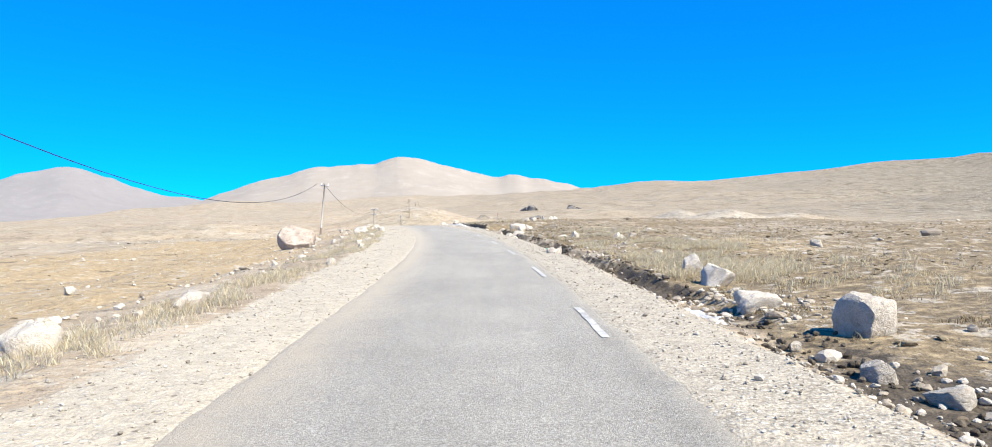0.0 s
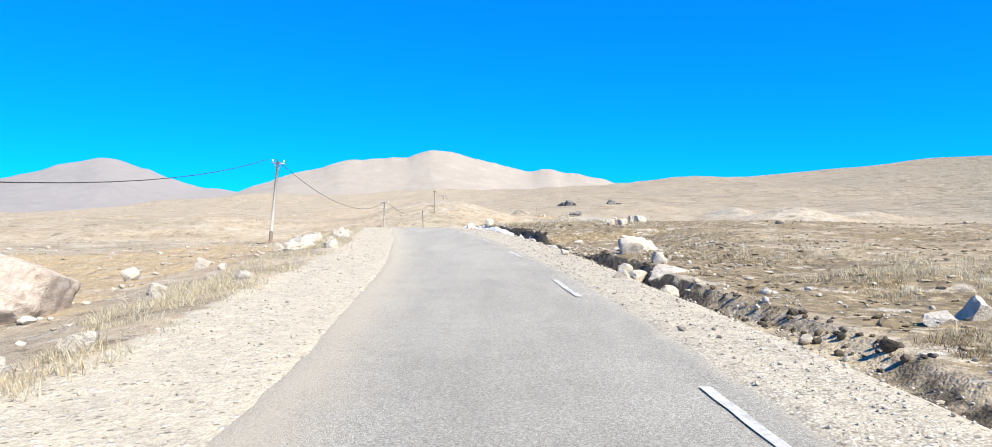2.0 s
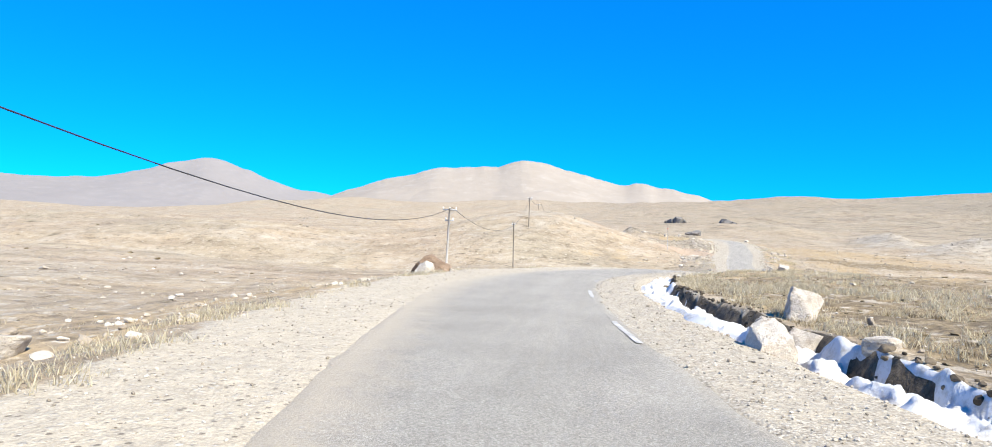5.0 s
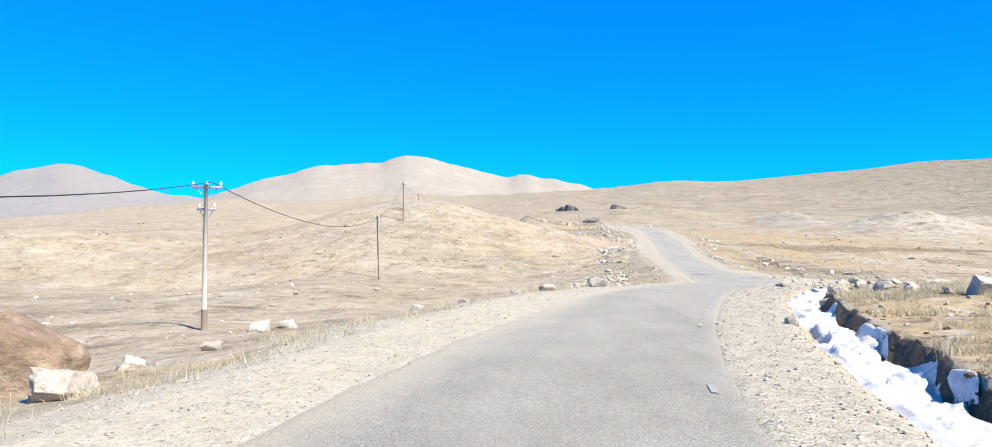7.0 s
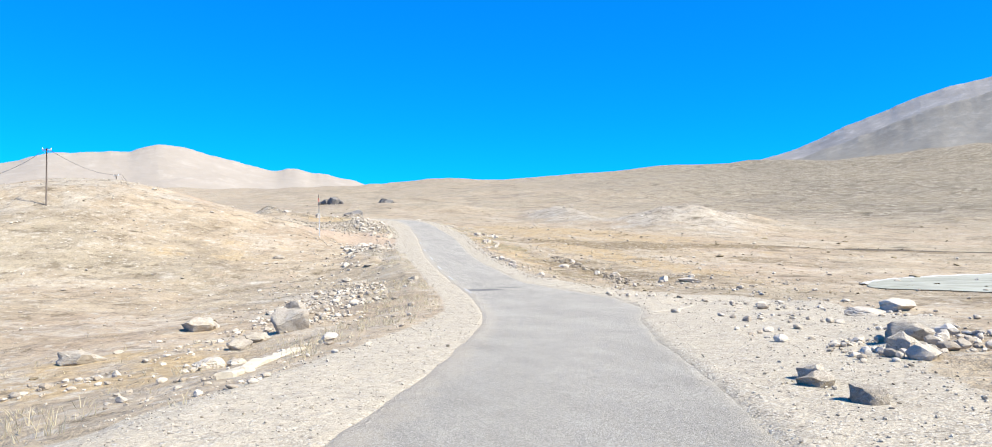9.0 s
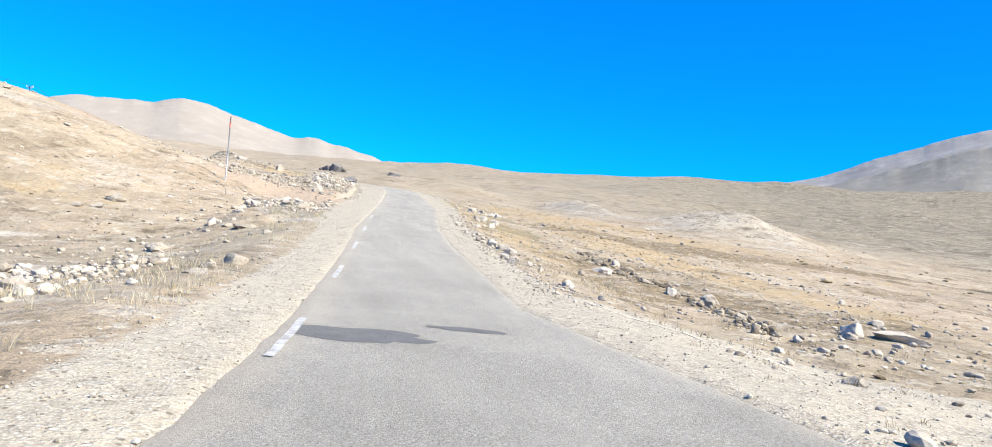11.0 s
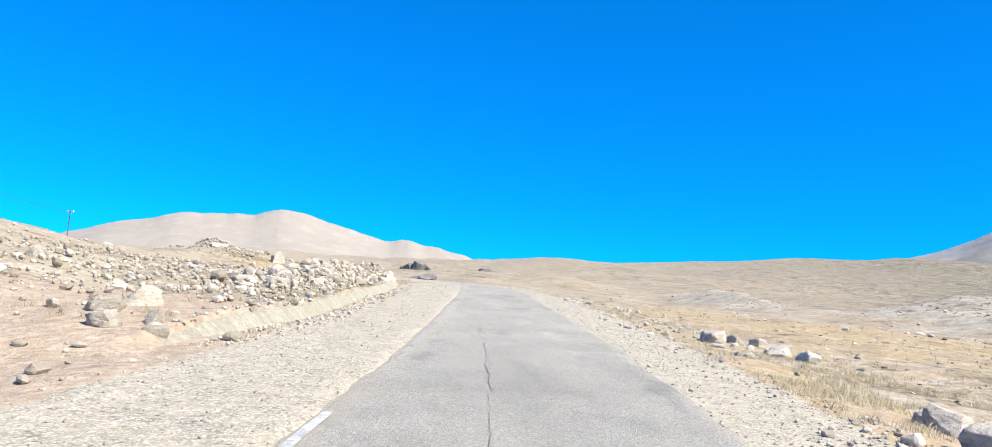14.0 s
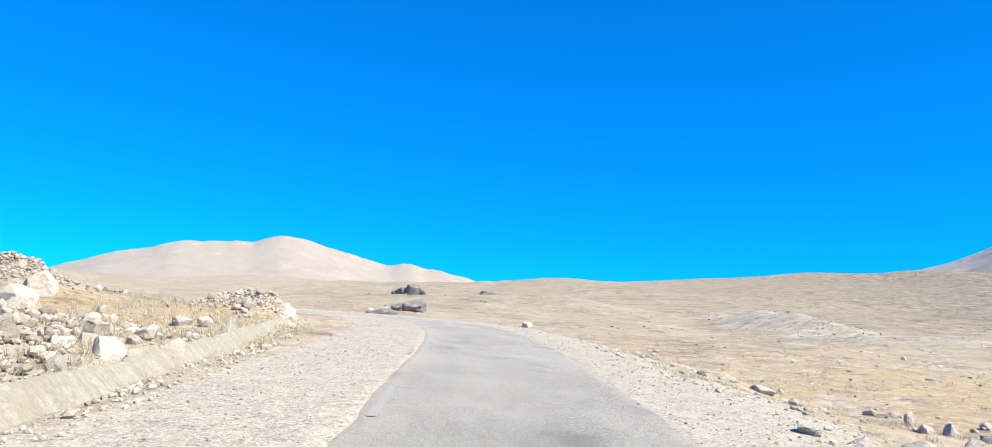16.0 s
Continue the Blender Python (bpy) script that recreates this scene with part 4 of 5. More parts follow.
ROCKS = [
    # 0 to 50 m ahead
    [(4.8, 18.4, 0.57, 0.51), (4.8, 16.4, 0.80, 0.57), (4.2, 12.3, 0.72, 0.39), (4.7, 9.6, 0.74, 0.63), (3.5, 8.9, 0.15, 0.15), (10.9, 25.7, 0.42, 0.33), (3.7, 7.4, 0.42, 0.25), (3.9, 6.5, 0.39, 0.19), (-5.7, 9.3, 0.77, 0.55), (-13.3, 23.7, 0.41, 0.30), (-5.5, 13.7, 0.64, 0.35), (1.9, 26.5, 0.36, 0.26), (5.8, 35.1, 0.28, 0.25), (4.1, 38.5, 0.32, 0.28), (7.6, 29.5, 0.47, 0.17), (-4.8, 22.0, 0.30, 0.23), (-6.0, 33.3, 0.32, 0.22), (4.1, 39.6, 0.39, 0.36), (3.5, 39.3, 0.41, 0.18), (5.7, 35.6, 0.45, 0.35), (6.4, 35.5, 0.46, 0.18), (0.9, 47.9, 0.68, 0.38), (1.1, 44.6, 0.55, 0.34), (1.6, 48.6, 0.4, 0.34), (1.0, 43.6, 0.3, 0.18), (0.7, 43.0, 0.24, 0.14), (2.4, 30.1, 0.41, 0.26), (2.4, 29.4, 0.27, 0.17), (2.3, 28.8, 0.31, 0.25), (-5.6, 31.5, 0.34, 0.19), (-5.4, 30.5, 0.23, 0.11), (-6.6, 36.2, 0.30, 0.25), (-8.1, 42.4, 0.24, 0.17), (-6.4, 37.3, 0.43, 0.26), (-7.3, 44.4, 0.40, 0.21), (0.9, 49.4, 0.64, 0.37), (1.4, 46.4, 0.85, 0.46), (0.2, 45.0, 0.37, 0.21)],
    # 50 to 68 m ahead
    [(-10.3, 50.6, 0.34, 0.22), (-9.8, 45.8, 0.45, 0.28), (1.3, 51.8, 0.75, 0.53), (-13.3, 56.2, 0.70, 0.48), (-10.4, 58.2, 1.32, 0.53), (-14.5, 53.5, 0.58, 0.51), (1.6, 53.5, 0.93, 0.57), (-8.3, 54.7, 0.55, 0.33), (-12.1, 60.9, 0.46, 0.37), (-10.9, 61.8, 0.86, 0.46), (-0.6, 51.8, 0.25, 0.19), (2.4, 56.1, 0.74, 0.70), (0.0, 55.7, 0.29, 0.17), (-10.8, 60.8, 0.87, 0.49), (-9.9, 60.9, 0.38, 0.22), (-9.3, 59.1, 0.41, 0.16), (-10.0, 63.8, 0.52, 0.42), (-11.4, 67.7, 0.62, 0.42), (-10.9, 68.2, 0.36, 0.22), (-11.9, 70.8, 0.52, 0.36), (-12.4, 72.0, 0.36, 0.25), (-12.6, 73.4, 0.42, 0.26), (-13.2, 75.2, 0.40, 0.24), (-12.1, 65.6, 0.71, 0.45), (-9.2, 58.5, 0.19, 0.14), (-10.0, 62.5, 0.57, 0.28), (-1.0, 62.5, 0.21, 0.16), (-0.8, 61.7, 0.34, 0.22), (0.6, 63.2, 0.40, 0.20), (-11.4, 66.9, 0.38, 0.29)],
    # 68 to 95 m ahead
    [(3.0, 72.5, 0.57, 0.47), (4.9, 78.3, 0.29, 0.58), (3.6, 72.1, 0.50, 0.39), (5.8, 79.5, 0.72, 0.53), (-11.6, 68.6, 0.32, 0.25), (-11.9, 69.6, 0.54, 0.29), (-17.0, 83.7, 0.75, 0.40), (6.9, 88.5, 0.58, 0.58), (-3.1, 75.9, 0.36, 0.19)],
    # 95 to 140 m ahead
    [(-17.6, 103.3, 0.55, 0.17), (-18.4, 103.7, 0.58, 0.30), (-17.4, 110.3, 1.08, 0.98), (-16.9, 115.2, 1.15, 0.62), (-17.5, 118.6, 0.54, 0.31), (-18.0, 128.1, 1.0, 0.4), (-17.3, 128.9, 0.8, 0.32), (-16.9, 121.4, 0.6, 0.22), (1.6, 130.1, 0.46, 0.3), (2.6, 130.4, 0.55, 0.3), (1.8, 127.1, 0.6, 0.4), (-0.7, 125.5, 0.59, 0.32), (-4.2, 119.0, 0.26, 0.21), (-13.4, 133.3, 0.58, 0.29), (2.5, 132.5, 0.5, 0.34), (1.8, 128.3, 0.46, 0.30), (4.6, 131.0, 0.5, 0.25), (0.5, 127.3, 0.57, 0.45), (2.6, 137.8, 0.47, 0.24), (6.3, 135.6, 0.74, 0.35), (2.3, 137.3, 0.44, 0.22), (2.0, 136.2, 0.39, 0.21)],
    # 140 to 165 m ahead
    [(-6.7, 160.0, 1.30, 0.59), (-5.0, 152.4, 0.72, 0.36), (-3.2, 162.2, 0.99, 0.76), (-3.5, 155.6, 1.20, 0.92), (-12.2, 145.4, 0.69, 0.42), (-9.1, 152.3, 1.22, 0.39), (17.6, 151.7, 1.37, 0.50), (6.2, 140.0, 0.70, 0.42), (-5.5, 147.7, 0.81, 0.27), (-4.6, 153.5, 0.80, 0.33), (7.2, 140.9, 0.92, 0.46), (14.4, 149.8, 1.26, 0.34)],
    # 165 to 195 m ahead
    [(21.4, 172.4, 1.30, 0.35), (-3.9, 193.9, 0.72, 0.27), (-4.6, 193.3, 0.71, 0.19), (0.7, 181.4, 0.84, 0.32), (3.6, 172.1, 0.55, 0.27), (0.4, 177.3, 0.41, 0.14), (3.2, 170.9, 0.30, 0.12), (3.1, 170.1, 0.56, 0.10), (3.1, 187.6, 1.19, 0.22), (13.0, 182.9, 0.50, 0.33), (18.7, 180.5, 0.55, 0.34), (19.5, 179.2, 0.82, 0.41), (19.3, 171.8, 0.63, 0.47), (12.8, 178.6, 0.28, 0.17), (12.0, 174.0, 0.35, 0.22), (3.6, 184.0, 0.37, 0.11), (4.0, 183.8, 0.37, 0.18), (2.3, 188.5, 0.49, 0.15), (2.8, 180.9, 0.31, 0.13), (13.2, 184.9, 0.39, 0.28), (12.2, 181.1, 0.24, 0.21), (12.2, 180.6, 0.25, 0.25), (12.0, 179.4, 0.28, 0.30), (12.7, 179.6, 0.23, 0.18), (18.2, 185.8, 0.83, 0.33), (20.2, 188.9, 0.39, 0.35), (4.9, 194.9, 0.28, 0.12), (13.5, 192.7, 0.24, 0.18), (13.2, 186.5, 0.46, 0.36), (13.0, 187.2, 0.27, 0.14), (13.4, 188.9, 0.31, 0.21), (13.3, 190.3, 0.28, 0.16), (13.4, 191.9, 0.22, 0.15), (13.2, 193.6, 0.26, 0.12)],
    # 195 to 215 m ahead
    [(-3.6, 196.2, 0.96, 0.37), (5.3, 198.3, 0.98, 0.42), (4.5, 197.9, 0.78, 0.29), (17.1, 201.0, 0.55, 0.39), (4.4, 206.6, 0.76, 0.25), (6.9, 211.4, 0.68, 0.29), (17.5, 206.7, 0.60, 0.44), (18.2, 204.3, 0.40, 0.37), (15.5, 198.2, 0.39, 0.21), (16.4, 200.4, 0.36, 0.22), (18.4, 208.4, 0.58, 0.44), (17.1, 204.8, 0.28, 0.17), (14.1, 197.6, 0.36, 0.2), (6.7, 213.9, 0.69, 0.43), (6.5, 212.7, 0.59, 0.31), (7.5, 211.8, 0.33, 0.26), (7.7, 211.2, 0.41, 0.21), (18.5, 208.8, 0.57, 0.31), (19.2, 208.8, 0.34, 0.26)],
    # 215 to 238 m ahead
    [(20.2, 219.5, 0.74, 0.43), (7.4, 234.7, 0.89, 0.60), (7.8, 222.8, 0.59, 0.36), (21.5, 221.1, 0.58, 0.30), (23.0, 222.5, 0.56, 0.32), (22.2, 220.2, 0.48, 0.22), (7.1, 231.0, 0.76, 0.50), (8.5, 215.9, 0.26, 0.15), (6.4, 220.5, 0.46, 0.31), (6.2, 227.6, 0.74, 0.48), (7.1, 227.8, 0.92, 0.55), (8.7, 225.1, 0.48, 0.32), (21.6, 220.2, 0.29, 0.16), (21.7, 218.8, 0.75, 0.34), (22.1, 217.9, 0.61, 0.35), (19.0, 215.7, 0.17, 0.14), (18.3, 218.0, 0.16, 0.09), (10.9, 235.7, 0.54, 0.42), (9.4, 234.0, 0.46, 0.27), (23.3, 237.9, 0.30, 0.20), (20.1, 230.4, 0.22, 0.09), (20.1, 235.7, 0.33, 0.11), (11.0, 237.8, 0.30, 0.23), (20.1, 236.7, 0.41, 0.14), (20.6, 236.4, 0.28, 0.11), (19.4, 217.5, 0.34, 0.14), (19.5, 216.1, 0.24, 0.16), (22.2, 227.3, 0.24, 0.24), (21.0, 224.0, 0.2, 0.14)],
    # 238 to 400 m ahead
    [(-1.7, 258.5, 1.30, 0.38), (11.3, 241.5, 0.41, 0.31), (11.1, 257.2, 0.91, 0.66), (22.5, 245.5, 0.24, 0.16), (23.6, 244.7, 0.54, 0.21), (24.7, 239.2, 0.28, 0.17), (3.1, 255.6, 1.26, 1.01), (8.1, 243.0, 0.84, 0.70), (11.1, 239.2, 0.40, 0.36), (10.3, 239.7, 0.38, 0.19), (11.2, 247.1, 0.36, 0.46), (10.0, 247.3, 0.43, 0.27), (6.7, 251.5, 0.50, 0.25), (10.1, 263.7, 0.79, 0.54), (7.3, 278.8, 0.95, 0.60), (12.4, 334.3, 1.30, 0.81), (25.1, 241.7, 0.18, 0.32), (23.1, 245.4, 0.46, 0.18), (25.8, 243.1, 0.32, 0.16), (10.3, 239.8, 0.37, 0.17), (10.4, 240.4, 0.29, 0.21), (11.1, 239.4, 0.36, 0.32), (10.9, 241.0, 0.25, 0.18), (23.5, 239.2, 0.27, 0.16), (24.3, 239.6, 0.30, 0.25), (31.3, 317.3, 1.30, 0.76), (25.2, 246.8, 0.23, 0.13)],
]
rnd = random.Random(7)
for area in ROCKS:
    for x, y, w, h in area:
        size = "large" if w > 1.1 else ("knee-high" if w > 0.55 else "small")
        where = "beside the ditch" if (y < 135 and beside(x, y) > 0) else ("on the gravel verge" if abs(float(beside(x, y))) < 6.5 else "in the dry grass")
        rock(x, y, w * 1.05, h * 1.05, rnd.choice(RUBBLE_MESHES if (150 < y < 215 and beside(x, y) < 0) or (124 < y < 142 and beside(x, y) > 0) else (BIG_MESHES if w > 0.8 else (ROCK_MESHES if w > 0.4 else SMALL_MESHES))), label=f"{size} pale sunlit angular rock {where}", group="rocks along the road",
             lean=8, sink=0.16, depth=rnd.uniform(0.7, 1.1))

# pale slabs along the foot of the knoll
rnd = random.Random(33)
for _ in range(34):
    y = rnd.uniform(186, 206)
    x = float(np.interp(y, RY, RX)) - rnd.gauss(7.9, 0.8)
    w = 0.22 + rnd.expovariate(4.5)
    rock(x, y, min(w, 0.9), min(w, 0.9) * rnd.uniform(0.3, 0.55), rnd.choice(SMALL_MESHES), label="flat pale slab at the foot of the stony knoll", group="rocks along the road", lean=10, depth=rnd.uniform(0.6, 1.0))

# small broken blocks on the ditch bank and along the grassy verge
rnd = random.Random(44)
for cx, cy, rx_, ry_, n, where in ((2.4, 129.5, 0.9, 2.6, 34, "on the brown ditch bank"), (1.2, 126.0, 0.35, 2.2, 12, "on the brown ditch bank"), (21.0, 226.5, 0.7, 1.5, 20, "in the verge grass"), (22.6, 227.0, 0.4, 0.6, 14, "in the verge grass"), (21.2, 223.7, 0.35, 0.7, 10, "in the verge grass"), (26.2, 242.3, 0.5, 1.0, 8, "in the verge grass")):
    for _ in range(n):
        w = min(0.1 + rnd.expovariate(11.0), 0.42)
        rock(rnd.gauss(cx, rx_), rnd.gauss(cy, ry_), w, w * rnd.uniform(0.4, 0.7), rnd.choice(RUBBLE_MESHES if cy < 140 else SMALL_MESHES), label=f"small pale broken block {where}", group="rocks along the road", lean=14, depth=rnd.uniform(0.6, 1.0))

# named boulders
for x, y, w, h in ((-5.9, 85.4, 0.85, 0.75), (-5.1, 86.6, 0.9, 0.5), (-4.7, 88.8, 0.75, 0.65), (-5.4, 88.0, 0.5, 0.45), (-4.6, 84.8, 0.6, 0.3)):
    rock(x, y, w, h, rnd.choice(ROCK_MESHES), label="pale angular rock in a cluster at the ditch", group="rocks along the road")
rock(1.9, 122.4, 0.95, 0.5, ROCK_MESHES[4], label="large pale rock in the golden bank grass", group="rocks along the road")
rock(-11.1, 43.1, 2.35, 1.42, rock_mesh("boulder_shape", 5, M_BOULDER, 5, 8, 0.08), "boulder", "huge pale boulder with a dark underside in the golden field", turn=25, category="boulder")
rock(-18.6, 116.9, 2.5, 1.5, rock_mesh("brown_boulder_shape", 17, M_BROWN, 5, 11, 0.10), "boulder", "rounded rust-brown boulder at the gravel verge", turn=10, category="boulder")
for dx, dy, w, h in ((0, 0, 4.2, 3.8), (-3.2, 2, 3.4, 2.6), (-5.6, 3, 2.2, 1.5), (3.2, 1, 2.6, 2.0), (25, 6, 4.6, 2.8), (28.5, 8, 2.6, 1.5), (30, 55, 6.0, 3.0), (35, 57, 4.5, 2.0)):
    rock(22 + dx, 468 + dy, w, h, random.Random(int(w * 100)).choice(DARK_MESHES), "boulder", "dark grey outcrop boulder on the far slope", "far outcrop", category="boulder")
for x, y, w, h in ((18.9, 346.5, 3.8, 2.1), (16.6, 346.0, 2.2, 1.3), (13.1, 304, 1.6, 1.1), (14.5, 318, 3.0, 1.2)):
    rock(x, y, w, h, DARK_MESHES[1] if w > 2 else ROCK_MESHES[3], "boulder", "weathered boulder beyond the bend", "boulders past the bend", category="boulder")


# ---- stones and gravel too many to count ----
def stone_shape(seed, detail):
    rnd = random.Random(seed)
    bm = bmesh.new()
    bmesh.ops.create_icosphere(bm, subdivisions=detail, radius=0.5)
    cuts = [(Vector((rnd.gauss(0, 1), rnd.gauss(0, 1), rnd.gauss(0, 1))).normalized(), rnd.uniform(0.27, 0.42)) for _ in range(6)]
    for v in bm.verts:
        for d, r in cuts:
            over = v.co.dot(d) - r
            if over > 0:
                v.co -= d * over
        v.co *= rnd.uniform(0.9, 1.1)
    bm.verts.index_update()
    vs = np.array([v.co[:] for v in bm.verts])
    fs = np.array([[v.index for v in f.verts] for f in bm.faces])
    bm.free()
    return vs, fs


def scatter(name, shapes, x, y, size, flatten, material, label, category, seed, sink=0.15, coarse=0.26):
    """Many stones as one mesh."""
    r = np.random.RandomState(seed)
    z = ground(x, y)
    pick = r.randint(0, len(shapes), len(x))
    if shapes is TINY:
        shapes = TINY + SMALL
        pick = np.where(size > coarse, len(TINY) + r.randint(0, len(SMALL), len(x)), pick)
    verts, faces, start = [], [], 0
    for k, (vs, fs) in enumerate(shapes):
        i = np.nonzero(pick == k)[0]
        if not len(i):
            continue
        a = r.uniform(0, 2 * np.pi, len(i))
        tilt = r.uniform(-0.4, 0.4, len(i))
        sx, sy, sz = size[i] * r.uniform(0.75, 1.25, len(i)), size[i] * r.uniform(0.6, 1.0, len(i)), size[i] * flatten * r.uniform(0.7, 1.3, len(i))
        p = vs[None] * np.stack([sx, sy, sz], 1)[:, None, :]
        py_, pz_ = p[..., 1] * np.cos(tilt)[:, None] - p[..., 2] * np.sin(tilt)[:, None], p[..., 1] * np.sin(tilt)[:, None] + p[..., 2] * np.cos(tilt)[:, None]
        c, s = np.cos(a)[:, None], np.sin(a)[:, None]
        X = p[..., 0] * c - py_ * s + x[i][:, None]
        Y = p[..., 0] * s + py_ * c + y[i][:, None]
        Z = pz_ + (z[i] + sz * (0.42 - sink))[:, None]
        verts.append(np.stack([X, Y, Z], -1).reshape(-1, 3))
        faces.append((fs[None] + start + (np.arange(len(i)) * len(vs))[:, None, None]).reshape(-1, 3))
        start += len(i) * len(vs)
    ob = big_mesh(name, np.concatenate(verts), np.concatenate(faces), material, False)
    return tagged(ob, label, category, kind="stuff")


def spots(seed, n, u0, u1, y0, y1, bias=1.0):
    """Random places beside the road between two distances from its middle."""
    r = np.random.RandomState(seed)
    y = r.uniform(y0, y1, n)
    u = u0 + (u1 - u0) * r.uniform(0, 1, n) ** bias
    c = np.interp(y, RY, RC)
    return np.interp(y, RY, RX) + u / np.maximum(c, 0.3), y, r


TINY = [stone_shape(200 + k, 1) for k in range(4)]
SMALL = [stone_shape(220 + k, 2) for k in range(5)]

for sd, side, inner, n in ((1, 1, 1.98, 30000), (2, -1, 1.9, 22000)):
    x, y, r = spots(sd, n, 0, 1, 0, 275)
    edge = np.where(side > 0, right_verge(y), left_verge(y)) + 0.6
    u = side * (inner + (edge - inner) * r.uniform(0, 1, n) ** 0.75)
    x = np.interp(y, RY, RX) + u / np.interp(y, RY, RC)
    scatter("gravel", TINY, x, y, r.gamma(1.6, 0.0105 if side > 0 else 0.009, n) + 0.012, 0.65, M_GRIT, "loose pale gravel on the road shoulder", "gravel", sd + 60)

for sd, n, u0, u1, y0, y1, mean, flat in ((11, 1700, 3.4, 7.0, -2, 15, 0.065, 0.6), (12, 6000, 5, 60, 0, 100, 0.05, 0.32), (24, 5000, 6, 70, 95, 280, 0.06, 0.45), (25, 4000, -9, -70, 0, 260, 0.07, 0.45), (13, 700, 3.4, 6.5, 14, 95, 0.065, 0.7), (14, 900, 5, 45, 60, 135, 0.08, 0.5),
                                          (15, 900, -5, -9, 0, 100, 0.10, 0.6), (16, 1500, -8, -45, 0, 130, 0.10, 0.5), (17, 700, 4, 14, 134, 172, 0.12, 0.6), (18, 1100, -4, -13, 140, 200, 0.09, 0.55),
                                          (19, 1800, -12, -50, 165, 250, 0.11, 0.5), (20, 700, 3.4, 7, 170, 250, 0.075, 0.65), (21, 700, 7, 40, 165, 270, 0.13, 0.5), (22, 900, -4.6, -13, 198, 232, 0.12, 0.6), (31, 420, -4.3, -8.5, 196, 206, 0.09, 0.6),
                                          (23, 420, 3.7, 8.5, 54, 64.5, 0.075, 0.6), (26, 1600, 3.0, 4.3, 170, 216, 0.04, 0.65), (27, 2600, 5, 24, 166, 208, 0.08, 0.5), (28, 700, 3.5, 6.5, 14, 60, 0.045, 0.6), (40, 3200, 5.5, 40, 0, 60, 0.075, 0.28), (29, 900, -6, -11, 146, 164, 0.10, 0.55), (30, 1200, -5.5, -11, 160, 176, 0.11, 0.6), (38, 900, 4.5, 9, 128, 142, 0.11, 0.6)):
    x, y, r = spots(sd, n, u0, u1, y0, y1)
    clump = fbm(x / 3.2, y / 3.2, 3, 5) + r.uniform(-0.5, 0.5, n)
    keep = clump > -0.1
    s = r.gamma(2.0, mean / 2.0, n) + 0.03
    scatter("stones", TINY if abs(u1) > 20 else SMALL, x[keep], y[keep], s[keep], flat, M_STONES, "scattered pale field stones half sunk in the earth", "stones", sd + 60)

for sd, lo, hi, n in ((51, -0.05, 0.55, 1500), (52, -0.75, -0.5, 500)):
    r = np.random.RandomState(sd)
    y = r.uniform(211, 262, n)
    u = -gutter_line(y) + lo + (hi - lo) * r.uniform(0, 1, n) ** 1.8
    scatter("gravel", TINY, np.interp(y, RY, RX) + u / np.interp(y, RY, RC), y, r.gamma(2.0, 0.022, n) + 0.02, 0.7, M_GRIT, "loose stones heaped along the gutter wall", "gravel", sd + 60)

# a low ledge of brown stones across the sloping meadow
r = np.random.RandomState(91)
y = r.uniform(171, 194, 420)
x = np.interp(y, [171, 175, 181, 187, 194], [16.2, 17.8, 19.4, 19.2, 20.6]) + r.normal(0, 0.35, 420)
scatter("stones", SMALL, x, y, r.gamma(2.0, 0.07, 420) + 0.04, 0.6, M_LEDGE, "ledge of weathered brown stones in the meadow", "stones", 151)
x, y, r = spots(92, 1100, -4.3, -9, 196, 206)
keep = fbm(x / 1.6, y / 1.6, 3, 6) + r.uniform(-0.4, 0.4, 1100) > 0.0
scatter("rubble", SMALL, x[keep], y[keep], (r.gamma(1.6, 0.055, 1100) + 0.03)[keep], 0.6, M_BREAK, "tan rubble half sunk in the earth beside the dirt track", "rubble", 152)

# dark clods of peat broken from the ditch bank
for sd, n, lo, hi, y0, y1, mean in ((81, 420, -0.2, 1.3, 2, 10, 0.055), (82, 1100, 0.0, 0.75, 10, 62, 0.05), (83, 900, 0.3, 0.7, 62, 133, 0.05)):
    r = np.random.RandomState(sd)
    y = r.uniform(y0, y1, n)
    u = ditch_middle(y) + r.uniform(lo, hi, n)
    keep = fbm(y * 0.6, u * 1.2, 3, sd) + r.uniform(-0.3, 0.3, n) > -0.1
    x = np.interp(y, RY, RX) + u / np.interp(y, RY, RC)
    scatter("clods", SMALL, x[keep], y[keep], (r.gamma(2.2, mean / 2.2, n) + 0.03)[keep], 0.7, M_CLOD, "dark clods of peat broken from the bank", "clods", sd + 60)

# low cushions of dry scrub and pale boulders over the wide plain
for sd, n, u0, u1, y0, y1, size in ((47, 3400, 4.8, 34, -2, 62, 0.05), (48, 2200, 5.2, 34, 60, 130, 0.05), (49, 700, 8, 30, 165, 215, 0.045), (41, 3600, 9, 130, -5, 330, 0.05), (42, 2600, -10, -130, -5, 330, 0.05), (43, 1800, 30, 330, 150, 600, 0.22), (44, 1500, -40, -330, 80, 600, 0.22)):
    x, y, r = spots(sd, n, u0, u1, y0, y1, 1.5)
    keep = fbm(x / 14, y / 7, 3, 25) + r.uniform(-0.5, 0.5, n) > 0.0
    scatter("scrub", TINY, x[keep], y[keep], (r.gamma(2.5, size / 1.6, n) + 0.06)[keep], 0.3, M_CUSHION, "low dark cushions of dry scrub", "scrub", sd + 60, 0.15, 9.0)
